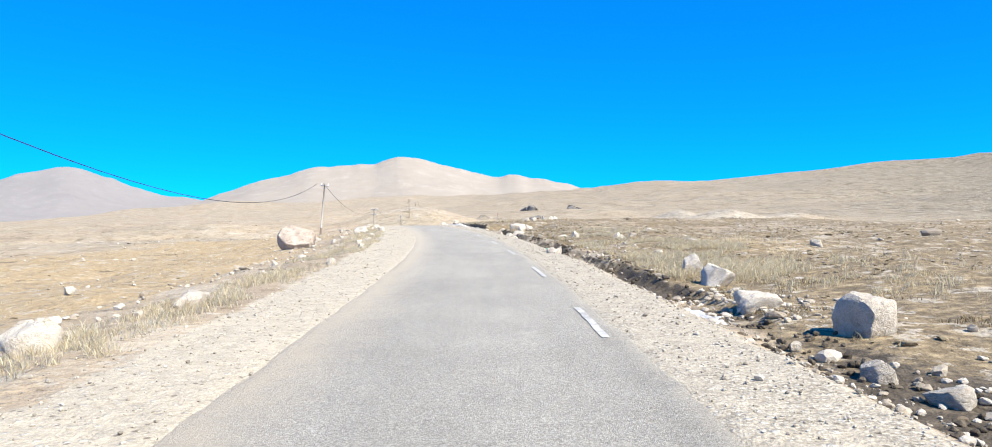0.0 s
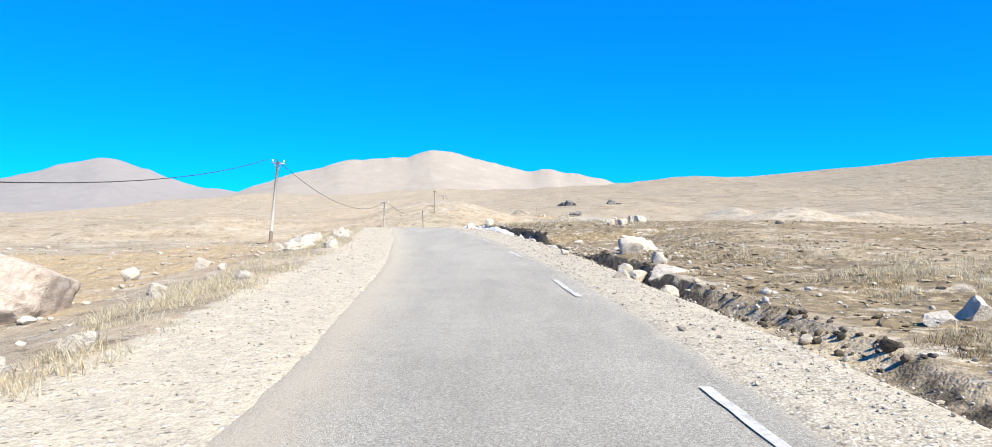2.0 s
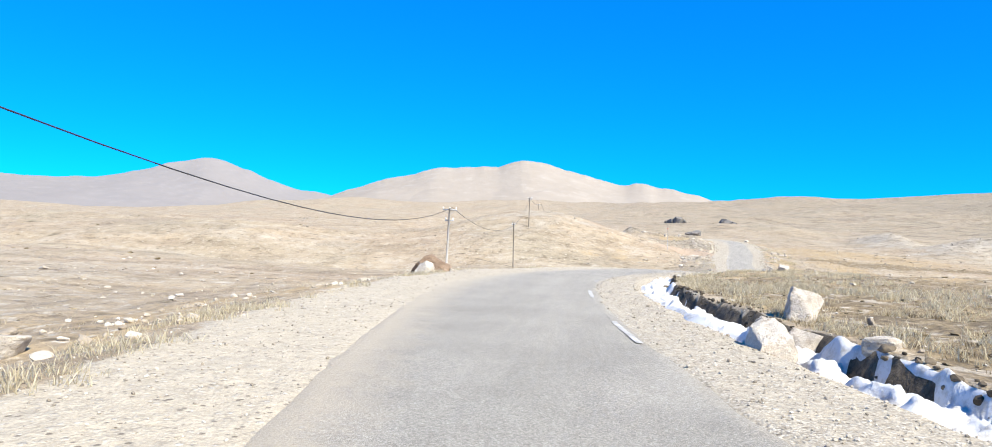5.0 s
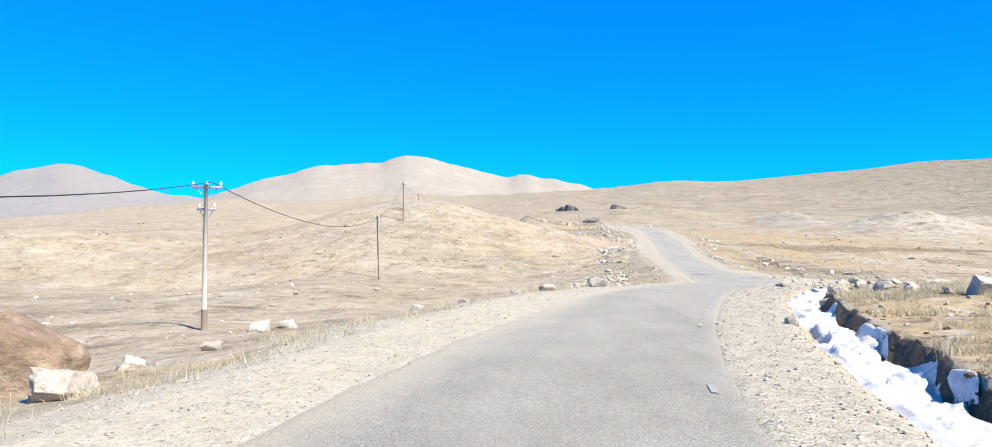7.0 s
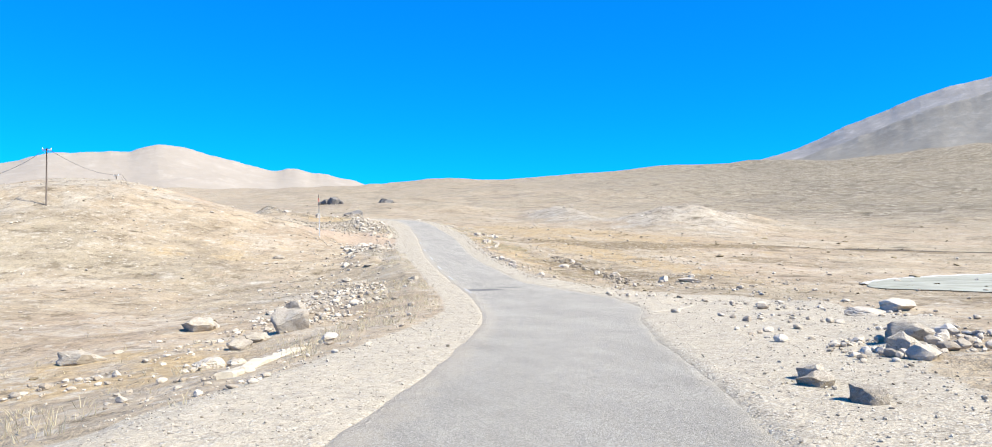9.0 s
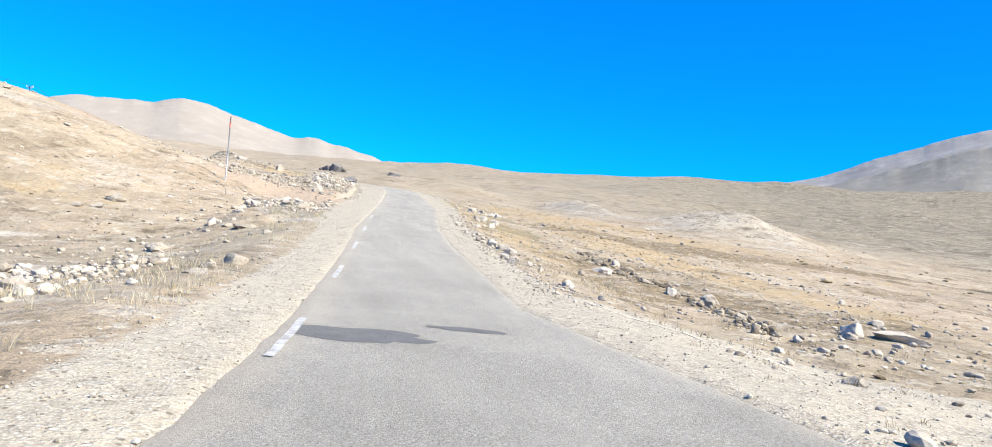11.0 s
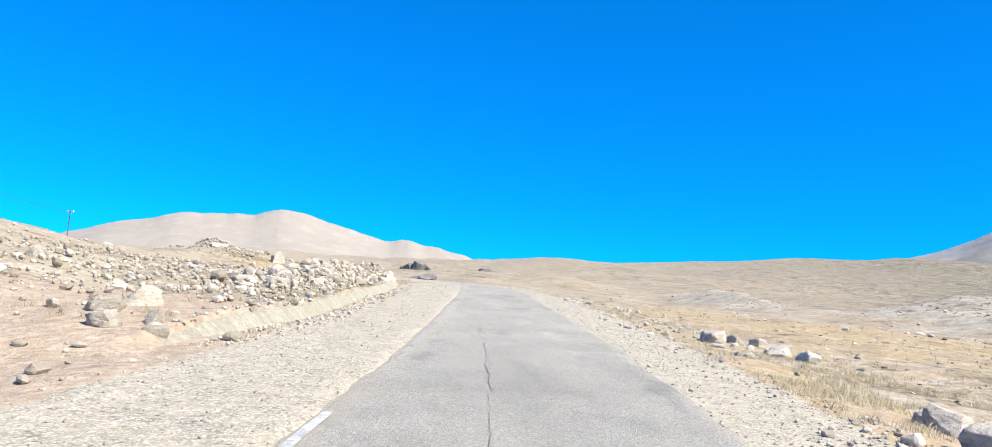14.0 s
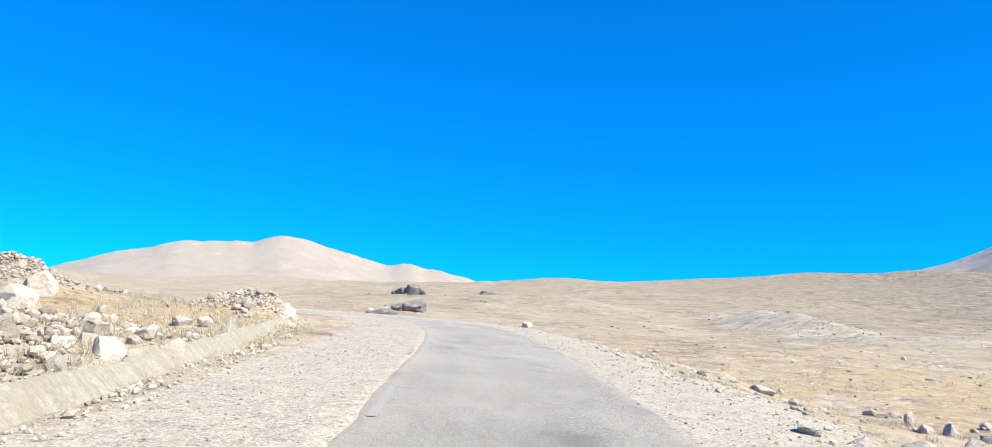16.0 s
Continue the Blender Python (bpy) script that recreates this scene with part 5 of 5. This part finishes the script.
for sd, n, u0, u1, y0, y1, size in ((45, 2600, 20, 260, 0, 500, 0.15), (46, 1800, -25, -260, 0, 500, 0.15)):
    x, y, r = spots(sd, n, u0, u1, y0, y1, 1.4)
    keep = fbm(x / 20, y / 9, 3, 28) + r.uniform(-0.4, 0.4, n) > 0.1
    scatter("stones", TINY, x[keep], y[keep], (r.gamma(2.0, size / 1.6, n) + 0.1)[keep], 0.5, M_STONES, "pale stones strewn over the plain", "stones", sd + 60)

# coarse stones on the pale tongues of the far slope
for sd, cx, cy, sx, sy, turn, n in ((61, 84, 350, 9, 50, -0.25, 900), (62, 86, 282, 11, 30, -0.45, 1100), (63, 130, 330, 11, 30, -0.5, 700)):
    r = np.random.RandomState(sd)
    a, b = r.normal(0, sx * 0.7, n), r.normal(0, sy * 0.7, n)
    x, y = cx + a * math.cos(turn) - b * math.sin(turn), cy + a * math.sin(turn) + b * math.cos(turn)
    scatter("stones", TINY, x, y, r.gamma(1.6, 0.08, n) + 0.1, 0.5, M_STONES, "coarse stones on a pale tongue of scree", "stones", sd + 100, 0.15, 0.6)

# the rubble bank behind the gutter: countable blocks on a bed of small ones
rnd = random.Random(21)
for cx, cy, rx_, ry_, n in ((8.7, 231, 1.1, 5.0, 70), (8.3, 239, 1.4, 4.0, 75), (4.5, 232, 3.0, 5.0, 14), (-4.5, 270, 2.6, 3.0, 70), (-0.5, 259, 3.0, 4.5, 55), (9.8, 260, 1.8, 4.5, 70), (0.5, 221.5, 2.2, 3.0, 24), (-4.0, 212, 3.5, 3.0, 10), (8.4, 224.5, 1.0, 2.5, 14)):
    for _ in range(n):
        x, y = rnd.gauss(cx, rx_ * 0.6), rnd.gauss(cy, ry_ * 0.6)
        if beside(x, y) > -float(gutter_line(y)) - 0.8:
            continue
        w = min(0.07 + rnd.expovariate(9.0), 0.8)
        rock(x, y, w, w * rnd.uniform(0.5, 0.9), rnd.choice(RUBBLE_MESHES), "rubble_block", "pale broken rubble block on the roadside heap", "rubble heap", 18, 0.12, rnd.uniform(0.6, 1.0))
for sd, cx, cy, sx, sy, n in ((31, 8.6, 231, 1.5, 6.0, 5200), (32, 8.2, 239, 1.6, 4.5, 4600), (39, 4.5, 231, 4.5, 7.0, 2200), (36, -4.5, 270, 2.4, 2.8, 1800), (33, -0.5, 259, 3, 4, 900), (34, 9.8, 260, 1.7, 4.2, 1900), (35, 0, 219, 3.5, 4, 500), (37, 6.5, 222, 2.5, 4.5, 900)):
    r = np.random.RandomState(sd)
    x, y = r.normal(cx, sx * 0.7, n), r.normal(cy, sy * 0.7, n)
    keep = beside(x, y) < -gutter_line(y) - 0.65
    scatter("rubble", TINY, x[keep], y[keep], (r.gamma(1.3, 0.05, n) + 0.03)[keep], 0.7, M_BREAK, "pale broken rubble heaped by the roadside", "rubble", sd + 60, -0.05, 0.15)


# ---- dry grass ----
def tufts(name, x, y, height, blades, material, label, seed):
    """Tufts of thin bent blades as one mesh."""
    r = np.random.RandomState(seed)
    n = len(x) * blades
    bx, by = np.repeat(x, blades), np.repeat(y, blades)
    hh = np.repeat(height, blades) * r.uniform(0.5, 1.15, n)
    a, w = r.uniform(0, 2 * np.pi, n), r.uniform(0.0035, 0.007, n) * (1 + hh)
    bx, by = bx + r.normal(0, 0.07, n), by + r.normal(0, 0.07, n)
    z = ground(bx, by) - 0.02
    lx, ly = r.normal(0, 0.5, n) * hh, r.normal(0, 0.5, n) * hh
    cx, cy = np.cos(a) * w, np.sin(a) * w
    p = [np.stack([bx - cx, by - cy, z], 1), np.stack([bx + cx, by + cy, z], 1),
         np.stack([bx + lx * 0.4 + cx * 0.7, by + ly * 0.4 + cy * 0.7, z + hh * 0.6], 1), np.stack([bx + lx * 0.4 - cx * 0.7, by + ly * 0.4 - cy * 0.7, z + hh * 0.6], 1),
         np.stack([bx + lx, by + ly, z + hh], 1)]
    v = np.stack(p, 1).reshape(-1, 3)
    i = np.arange(n)[:, None] * 5
    f = np.concatenate([i + np.array([[0, 1, 2]]), i + np.array([[0, 2, 3]]), i + np.array([[3, 2, 4]])])
    return tagged(big_mesh(name, v, f, material, False), label, "grass", kind="stuff")


for sd, n, u0, u1, y0, y1, tall, bl, mt in ((1, 3200, -3.8, -6.2, 0, 100, 0.15, 12, M_GRASS), (2, 2200, -7, -26, 5, 110, 0.14, 7, M_GRASS), (3, 4600, 4.6, 24, 0, 132, 0.10, 9, M_HEATH), (4, 1300, 6.3, 12, 12, 130, 0.26, 9, M_GRASS),
                                            (5, 1100, -4.5, -8.5, 95, 150, 0.22, 8, M_GRASS), (6, 1000, -3.4, -6.5, 150, 200, 0.22, 8, M_GRASS), (7, 1500, 4.0, 9, 172, 250, 0.15, 9, M_GRASS), (17, 4200, 3.9, 8.5, 192, 250, 0.10, 14, M_GRASS), (8, 3000, 4, 30, 160, 265, 0.15, 9, M_HEATH), (16, 1500, 4.4, 5.4, 0, 134, 0.14, 10, M_HEATH),
                                            (9, 1300, -6, -24, 140, 215, 0.15, 7, M_GRASS), (10, 900, -6, -13, 238, 262, 0.28, 9, M_GRASS), (11, 500, -5, -9, 205, 250, 0.2, 8, M_HEATH), (18, 1500, -5.0, -6.6, 216, 262, 0.16, 10, M_GRASS), (13, 3000, 4.2, 13, 92, 136, 0.22, 10, M_GRASS), (14, 2200, 4.6, 11, 18, 95, 0.13, 10, M_GRASS), (15, 2600, -4.0, -5.6, 0, 104, 0.17, 12, M_GRASS), (12, 900, 20, 40, 0, 130, 0.16, 7, M_HEATH), (19, 2600, 5.0, 9.5, 14, 46, 0.16, 12, M_GRASS), (22, 4200, 4.7, 9.0, 17, 32, 0.2, 14, M_GRASS), (23, 4200, 4.9, 9.5, 84, 133, 0.18, 14, M_GRASS), (24, 2600, 4.4, 8.5, 196, 216, 0.13, 14, M_GRASS), (20, 3600, 4.5, 7.5, 0, 66, 0.09, 12, M_SCRUB), (21, 2600, 4.6, 8.5, 66, 134, 0.09, 12, M_SCRUB)):
    x, y, r = spots(sd + 300, n, u0, u1, y0, y1)
    keep = fbm(x / 2.6, y / 2.6, 3, 15) + 0.8 * fbm(x / 0.8, y / 0.8, 2, 16) + r.uniform(-0.25, 0.25, n) > 0.05
    u = beside(x, y)
    keep &= ~((u > ditch_middle(y) - 0.5) & (u < ditch_middle(y) + 0.8) & (y < 134)) & ~((u > 3) & (u < 9) & (y > 54) & (y < 65))
    tufts("grass_tufts", x[keep], y[keep], (tall * r.uniform(0.5, 1.3, n))[keep], bl, mt, "sparse tufts of straw-coloured dry grass", sd)


# ---- snow left in the ditch ----
def snow_bank(y0, y1, seed, top=0.06):
    """Snow that fills the ditch from its near rim, sinking towards the bank, in broken lumps."""
    yy = np.arange(y0, y1, 0.08)
    cols_ = np.linspace(0, 1, 25)
    taper = np.clip(np.minimum(yy - y0, y1 - yy) / 0.9, 0, 1)
    u0 = ditch_middle(yy) - np.interp(yy, [11, 60, 66, 96, 104, 116, 124, 135], [0.3, 0.5, 0.8, 0.66, 0.42, 0.48, 0.48, 0.5]) - 0.14 * fbm(yy * 0.8, yy * 0 + seed, 3, seed)
    u1 = ditch_middle(yy) + np.interp(yy, [11, 60, 66, 70, 94, 100, 122, 127], [0.1, 0.05, 0.1, 0.32, 0.4, 0.5, 0.5, 0.35]) + 0.2 * fbm(yy * 0.7, yy * 0 + seed + 3, 3, seed)
    U = u0[:, None] + cols_[None, :] * (u1 - u0)[:, None]
    Y = yy[:, None] + 0 * U
    X = np.interp(Y, RY, RX) + U / np.interp(Y, RY, RC)
    lump = fbm(X * 1.5, Y * 1.1, 3, seed + 5)
    crag = np.abs(fbm(X * 3.3, Y * 3.3, 3, seed + 7))
    fill = np.interp(Y, RY, RZ) + np.interp(Y, [58, 64, 96, 104, 120, 125], [-0.16, top + 0.03, top + 0.0, top - 0.1, top - 0.12, top - 0.14]) - np.interp(Y, [92, 104], [0.2, 0.13]) * cols_[None, :] ** 1.4 + 0.13 * lump - 0.13 * crag - 0.05 * np.abs(fbm(X * 5.5, Y * 5.5, 2, seed + 11))
    g = ground(X, Y)
    whole = smooth(-0.62, -0.40, fbm(X * 0.8, Y * 0.55, 3, seed + 9) - np.interp(Y, [67, 70, 73], [0.45, 0.3, 0.0])) * np.clip(np.minimum(cols_, 1 - cols_) * 6, 0, 1)[None, :] * taper[:, None]
    Z = g - 0.03 + np.clip(fill - g, 0.14, 0.6) * whole + 0.03 * whole
    ob = big_mesh("snow", np.stack([X.ravel(), Y.ravel(), Z.ravel()], 1), grid_faces(len(yy), 25), M_SNOW)
    return tagged(ob, "dirty white snow lying in the roadside ditch", "snow", kind="stuff")


for k, (a, b) in enumerate(((11.0, 13.0), (55.5, 57.5), (67.4, 98.5), (97.5, 113), (112, 133.5))):
    snow_bank(a, b, 70 + k)


# ---- poles and cables ----
def cable(points, sag, label):
    """A hanging cable between two points, as a thin round bar."""
    a, b = Vector(points[0]), Vector(points[1])
    pts = []
    for i in range(21):
        s = i / 20
        p = a.lerp(b, s)
        p.z -= sag * 4 * s * (1 - s)
        pts.append(p)
    ob = part("cable", tube_bm(bmesh.new(), pts, [0.017] * 21, 5), M_CABLE)
    return tagged(ob, label, "cable", "overhead line")


def utility_pole(x, y, height, radius, material, arms, label, lean=(0, 0), heading=0.0, base=None):
    """A tapered pole with cross arms; arms: rows of height below the top, length, insulators."""
    root = new("utility_pole")
    z = float(ground(x, y)) if base is None else base
    root.matrix_world = pose(x, y, z, lean[0], lean[1], math.degrees(heading))
    part("shaft", tube_bm(bmesh.new(), [(0, 0, -0.5), (0, 0, height * 0.5), (0, 0, height)], [radius, radius * 0.85, radius * 0.68], 10), material, root)
    if radius > 0.08:
        part("base_sleeve", tube_bm(bmesh.new(), [(0, 0, -0.5), (0, 0, 0.75), (0, 0, 0.78)], [radius * 1.18, radius * 1.12, radius * 1.02], 10), M_RUST, root, "rust-brown metal sleeve at the foot")
    for drop, length, count in arms:
        arm = part("cross_arm", box_bm(bmesh.new(), (length, 0.08, 0.09), (0, radius, height - drop), 0.01), M_STEEL, root, "galvanised cross arm")
        for s in (-1, 1):
            part("brace", tube_bm(bmesh.new(), [(s * length * 0.38, radius, height - drop), (0, radius * 0.9, height - drop - 0.45)], [0.014, 0.014], 6), M_STEEL, root)
        for k in range(count):
            px_ = (k / (count - 1) - 0.5) * (length - 0.12) if count > 1 else 0.0
            pts = [(px_, radius, height - drop + h) for h in (0.0, 0.08, 0.10, 0.16, 0.19, 0.23)]
            part("insulator", tube_bm(bmesh.new(), pts, [0.015, 0.018, 0.05, 0.055, 0.035, 0.02], 8), M_PORCELAIN, arm, "white porcelain insulator")
    return tagged(root, label, "utility pole", "overhead line poles")


POLE = [(-13.3, 18.5), (-17.5, 75.4), (-21.3, 131.9), (-22.0, 176.0), (-23.7, 206.6), (-27.3, 262.8), (-29.7, 302.5)]
HIGH = [5.1, 5.1, 5.5, 6.1, 5.15, 6.2, 5.5]
for k, (x, y) in enumerate(POLE):
    utility_pole(x, y, HIGH[k], 0.10 if k < 3 else 0.075, M_POLE if k < 3 else M_POLE_DARK,
                 [(0.12, 1.15, 3), (0.95, 0.7, 2)] if k == 2 else ([(0.12, 0.8, 2)] if k != 3 else [(0.12, 0.45, 2)]),
                 ["grey wooden utility pole with white insulators in the field", "grey wooden utility pole with white insulators beside the road", "tall grey utility pole with two cross arms",
                  "thin dark utility pole with a stay wire", "dark utility pole standing on the stony knoll", "leaning dark utility pole on the knoll", "far dark utility pole past the knoll"][k],
                 lean=[(0, 1), (0, 5), (0, 0.5), (0, -1.5), (0, 0), (0, -7), (0, 0)][k], heading=0.06)
tops = [(x, y, float(ground(x, y)) + HIGH[k]) for k, (x, y) in enumerate(POLE)]
for k in range(6):
    for du, dz, sag in (((-0.35, 0.08, 2.1),), ((0.35, 0.08, 1.9),), ((0.3, 0.05, 1.35),), ((0.0, 0.05, 0.8),), ((0.0, 0.05, 0.8),), ((0.0, 0.05, 0.8),))[k]:
        a, b = tops[k], tops[k + 1]
        cable(((a[0] + du, a[1], a[2] + dz), (b[0] + du * 0.8, b[1], b[2] + dz)), sag, "black overhead cable sagging between two poles")
for k, (dx, dy) in ((3, (-5.0, -2.0)), (5, (3.5, -2))):
    a = tops[k]
    g = (a[0] + dx, a[1] + dy)
    cable(((a[0], a[1], a[2] - (HIGH[k] * 0.97 if k == 3 else 0.4)), (*g, float(ground(*g)) + (1.2 if k == 3 else 0.05))), 0.0, "thin stay wire anchored in the ground")

# the slim snow stake with a red band
stake = new("snow_stake")
sz_ = float(ground(0.5, 207.9))
stake.matrix_world = pose(0.5, 207.9, sz_, 0, -1.5, 0)
part("stake", tube_bm(bmesh.new(), [(0, 0, -0.4), (0, 0, 4.2)], [0.05, 0.035], 8), M_STEEL, stake)
part("band", tube_bm(bmesh.new(), [(0, 0, 3.5), (0, 0, 3.85)], [0.052, 0.048], 8), M_RED, stake, "faded red band")
tagged(stake, "slim pale metal snow stake with a red band", "snow stake")


# ---- concrete: culvert headwalls and the roadside gutter ----
def concrete_run(name, ys, us, wide, high, label, lift=0.0, parent=None, slope=0.0):
    """A concrete kerb that follows the road; ys and us give its line."""
    yy = np.arange(ys[0], ys[-1], 0.5)
    uu = np.interp(yy, ys, us)
    v, f = [], []
    for y, u in zip(yy, uu):
        c = float(np.interp(y, RY, RC))
        chip = 0.035 * float(value_noise(np.array(y * 0.9), np.array(3.0), 6)) + 0.03 * float(value_noise(np.array(y * 3.1), np.array(3.0), 7))
        full, high = high, high * (min(1.0, (y - ys[0]) / 3.0) if slope else 1.0)
        for du, dz in ((0.0, -0.25), (-slope * 0.9, high - 0.03 + chip), (-slope - 0.03, high + chip), (-slope - wide + 0.02, high + chip), (-slope - wide, high - 0.03), (-slope - wide, -0.25)):
            x = float(np.interp(y, RY, RX)) + (u + du) / c
            v.append((x, y, float(np.interp(y, RY, RZ)) + dz + lift))
        high = full
    k = 6
    for i in range(len(yy) - 1):
        for j in range(k - 1):
            f.append((i * k + j, (i + 1) * k + j, (i + 1) * k + j + 1, i * k + j + 1))
    f.append(tuple(range(k)))
    f.append(tuple(range((len(yy) - 1) * k + k - 1, (len(yy) - 1) * k - 1, -1)))
    ob = mesh_object(name, v, f, M_CONCRETE if name == "gutter_wall" else M_HEADWALL, True)
    return tagged(ob, label, "gutter" if name == "gutter_wall" else "headwall")


concrete_run("gutter_wall", [210, 212, 217, 226, 236, 241, 253, 262], [-4.7, -4.62, -4.25, -4.35, -4.45, -4.8, -6.0, -7.0], 0.05, 0.25, "low sloping pale concrete gutter wall along the verge", slope=0.5)
concrete_run("culvert_headwall", [142.8, 147.2], [-5.55, -5.7], 0.25, -0.13, "pale concrete culvert headwall flush with the verge")


def kerb_line(a, b, label):
    """A thin concrete kerb between two places."""
    root_pts = [Vector((a[0], a[1], 0)).lerp(Vector((b[0], b[1], 0)), i / 12) for i in range(13)]
    bm = bmesh.new()
    side = (root_pts[-1] - root_pts[0]).normalized().cross(Vector((0, 0, 1)))
    rings = []
    for p in root_pts:
        z = float(ground(p.x, p.y))
        rings.append([bm.verts.new((p.x + side.x * s, p.y + side.y * s, z + h)) for s, h in ((-0.06, -0.1), (-0.05, 0.012), (0.05, 0.012), (0.06, -0.1))])
    for r0, r1 in zip(rings, rings[1:]):
        for k in range(4):
            bm.faces.new((r0[k], r0[(k + 1) % 4], r1[(k + 1) % 4], r1[k]))
    return tagged(part("kerb", bm, M_HEADWALL, flat=True), label, "kerb")


kerb_line((7.4, 150.9), (11.7, 155.2), "thin pale concrete kerb at the gravel turning")
kerb_line((11.2, 170.6), (12.9, 165.2), "thin white concrete edging at the gravel turning")

# litter and small posts
post = part("marker_post", tube_bm(bmesh.new(), [(0, 0, -0.15), (0.01, 0, 0.2), (0.02, 0, 0.34)], [0.035, 0.03, 0.022], 7), M_POLE_DARK)
post.matrix_world = pose(3.8, 211.6, float(ground(3.8, 211.6)), 4, -6, 0)
tagged(post, "short dark wooden marker post on the dirt track", "post")
log = part("fallen_post", tube_bm(bmesh.new(), [(0, 0, 0), (0.5, 0.02, 0.01), (0.97, 0, 0)], [0.036, 0.038, 0.032], 9), M_POLE)
log.matrix_world = pose(0.89, 43.96, float(ground(0.89, 43.96)) + 0.03, 0, 1.5, -97.4)
tagged(log, "pale weathered wooden post lying by the ditch", "post")
bottle = part("bottle", tube_bm(bmesh.new(), [(0, 0, 0), (0, 0, 0.015), (0, 0, 0.15), (0, 0, 0.2), (0, 0, 0.25)], [0.03, 0.035, 0.035, 0.014, 0.014], 10), M_GREEN)
bottle.matrix_world = pose(2.0, 31.2, float(ground(2.0, 31.2)) + 0.035, 88, 0, 40)
tagged(bottle, "crushed green plastic bottle lying on the gravel", "bottle")


# ---- the pale frozen pond on the low meadow ----
def pond(cx, cy, rx_, ry_):
    bm = bmesh.new()
    ring = []
    for k in range(48):
        t = 2 * math.pi * k / 48
        w = 0.93 + 0.03 * math.sin(3 * t + 1) + 0.03 * math.sin(7 * t)
        a, b = rx_ * w * math.cos(t), ry_ * w * math.sin(t)
        ring.append(bm.verts.new((cx + a * 0.97 - b * 0.22, cy + a * 0.22 + b * 0.97, 1.26)))
    bm.faces.new(ring)
    return bm


def pond_rim(cx, cy, rx_, ry_):
    """A crust of white ice along the far shore."""
    bm = bmesh.new()
    rows_ = []
    for k in range(31):
        t = math.radians(50 + 95 * k / 30)
        row = []
        for w, h in ((0.93, 1.24), (0.945, 1.29), (0.96, 1.29), (0.98, 1.2)):
            a, b = rx_ * w * math.cos(t), ry_ * w * math.sin(t)
            row.append(bm.verts.new((cx + a * 0.97 - b * 0.22, cy + a * 0.22 + b * 0.97, h + 0.03 * math.sin(k * 1.7))))
        rows_.append(row)
    for r0, r1 in zip(rows_, rows_[1:]):
        for j in range(3):
            bm.faces.new((r0[j], r0[j + 1], r1[j + 1], r1[j]))
    return bm


tagged(part("snow_crust", pond_rim(50, 171.4, 18, 8.5), M_SNOW), "thin white crust of ice on the pond's far shore", "ice crust")
ice = Nodes("cloudy_ice", 0.85)
M_ICE = ice.done(ice.ramp(ice.noise(0.5, 5, 0.65), (0.35, (0.25, 0.25, 0.20)), (0.65, (0.38, 0.38, 0.32))))
tagged(part("water", pond(50, 171.4, 18, 8.5), M_ICE), "pale grey-green frozen pond on the low meadow", "pond", kind="structure")
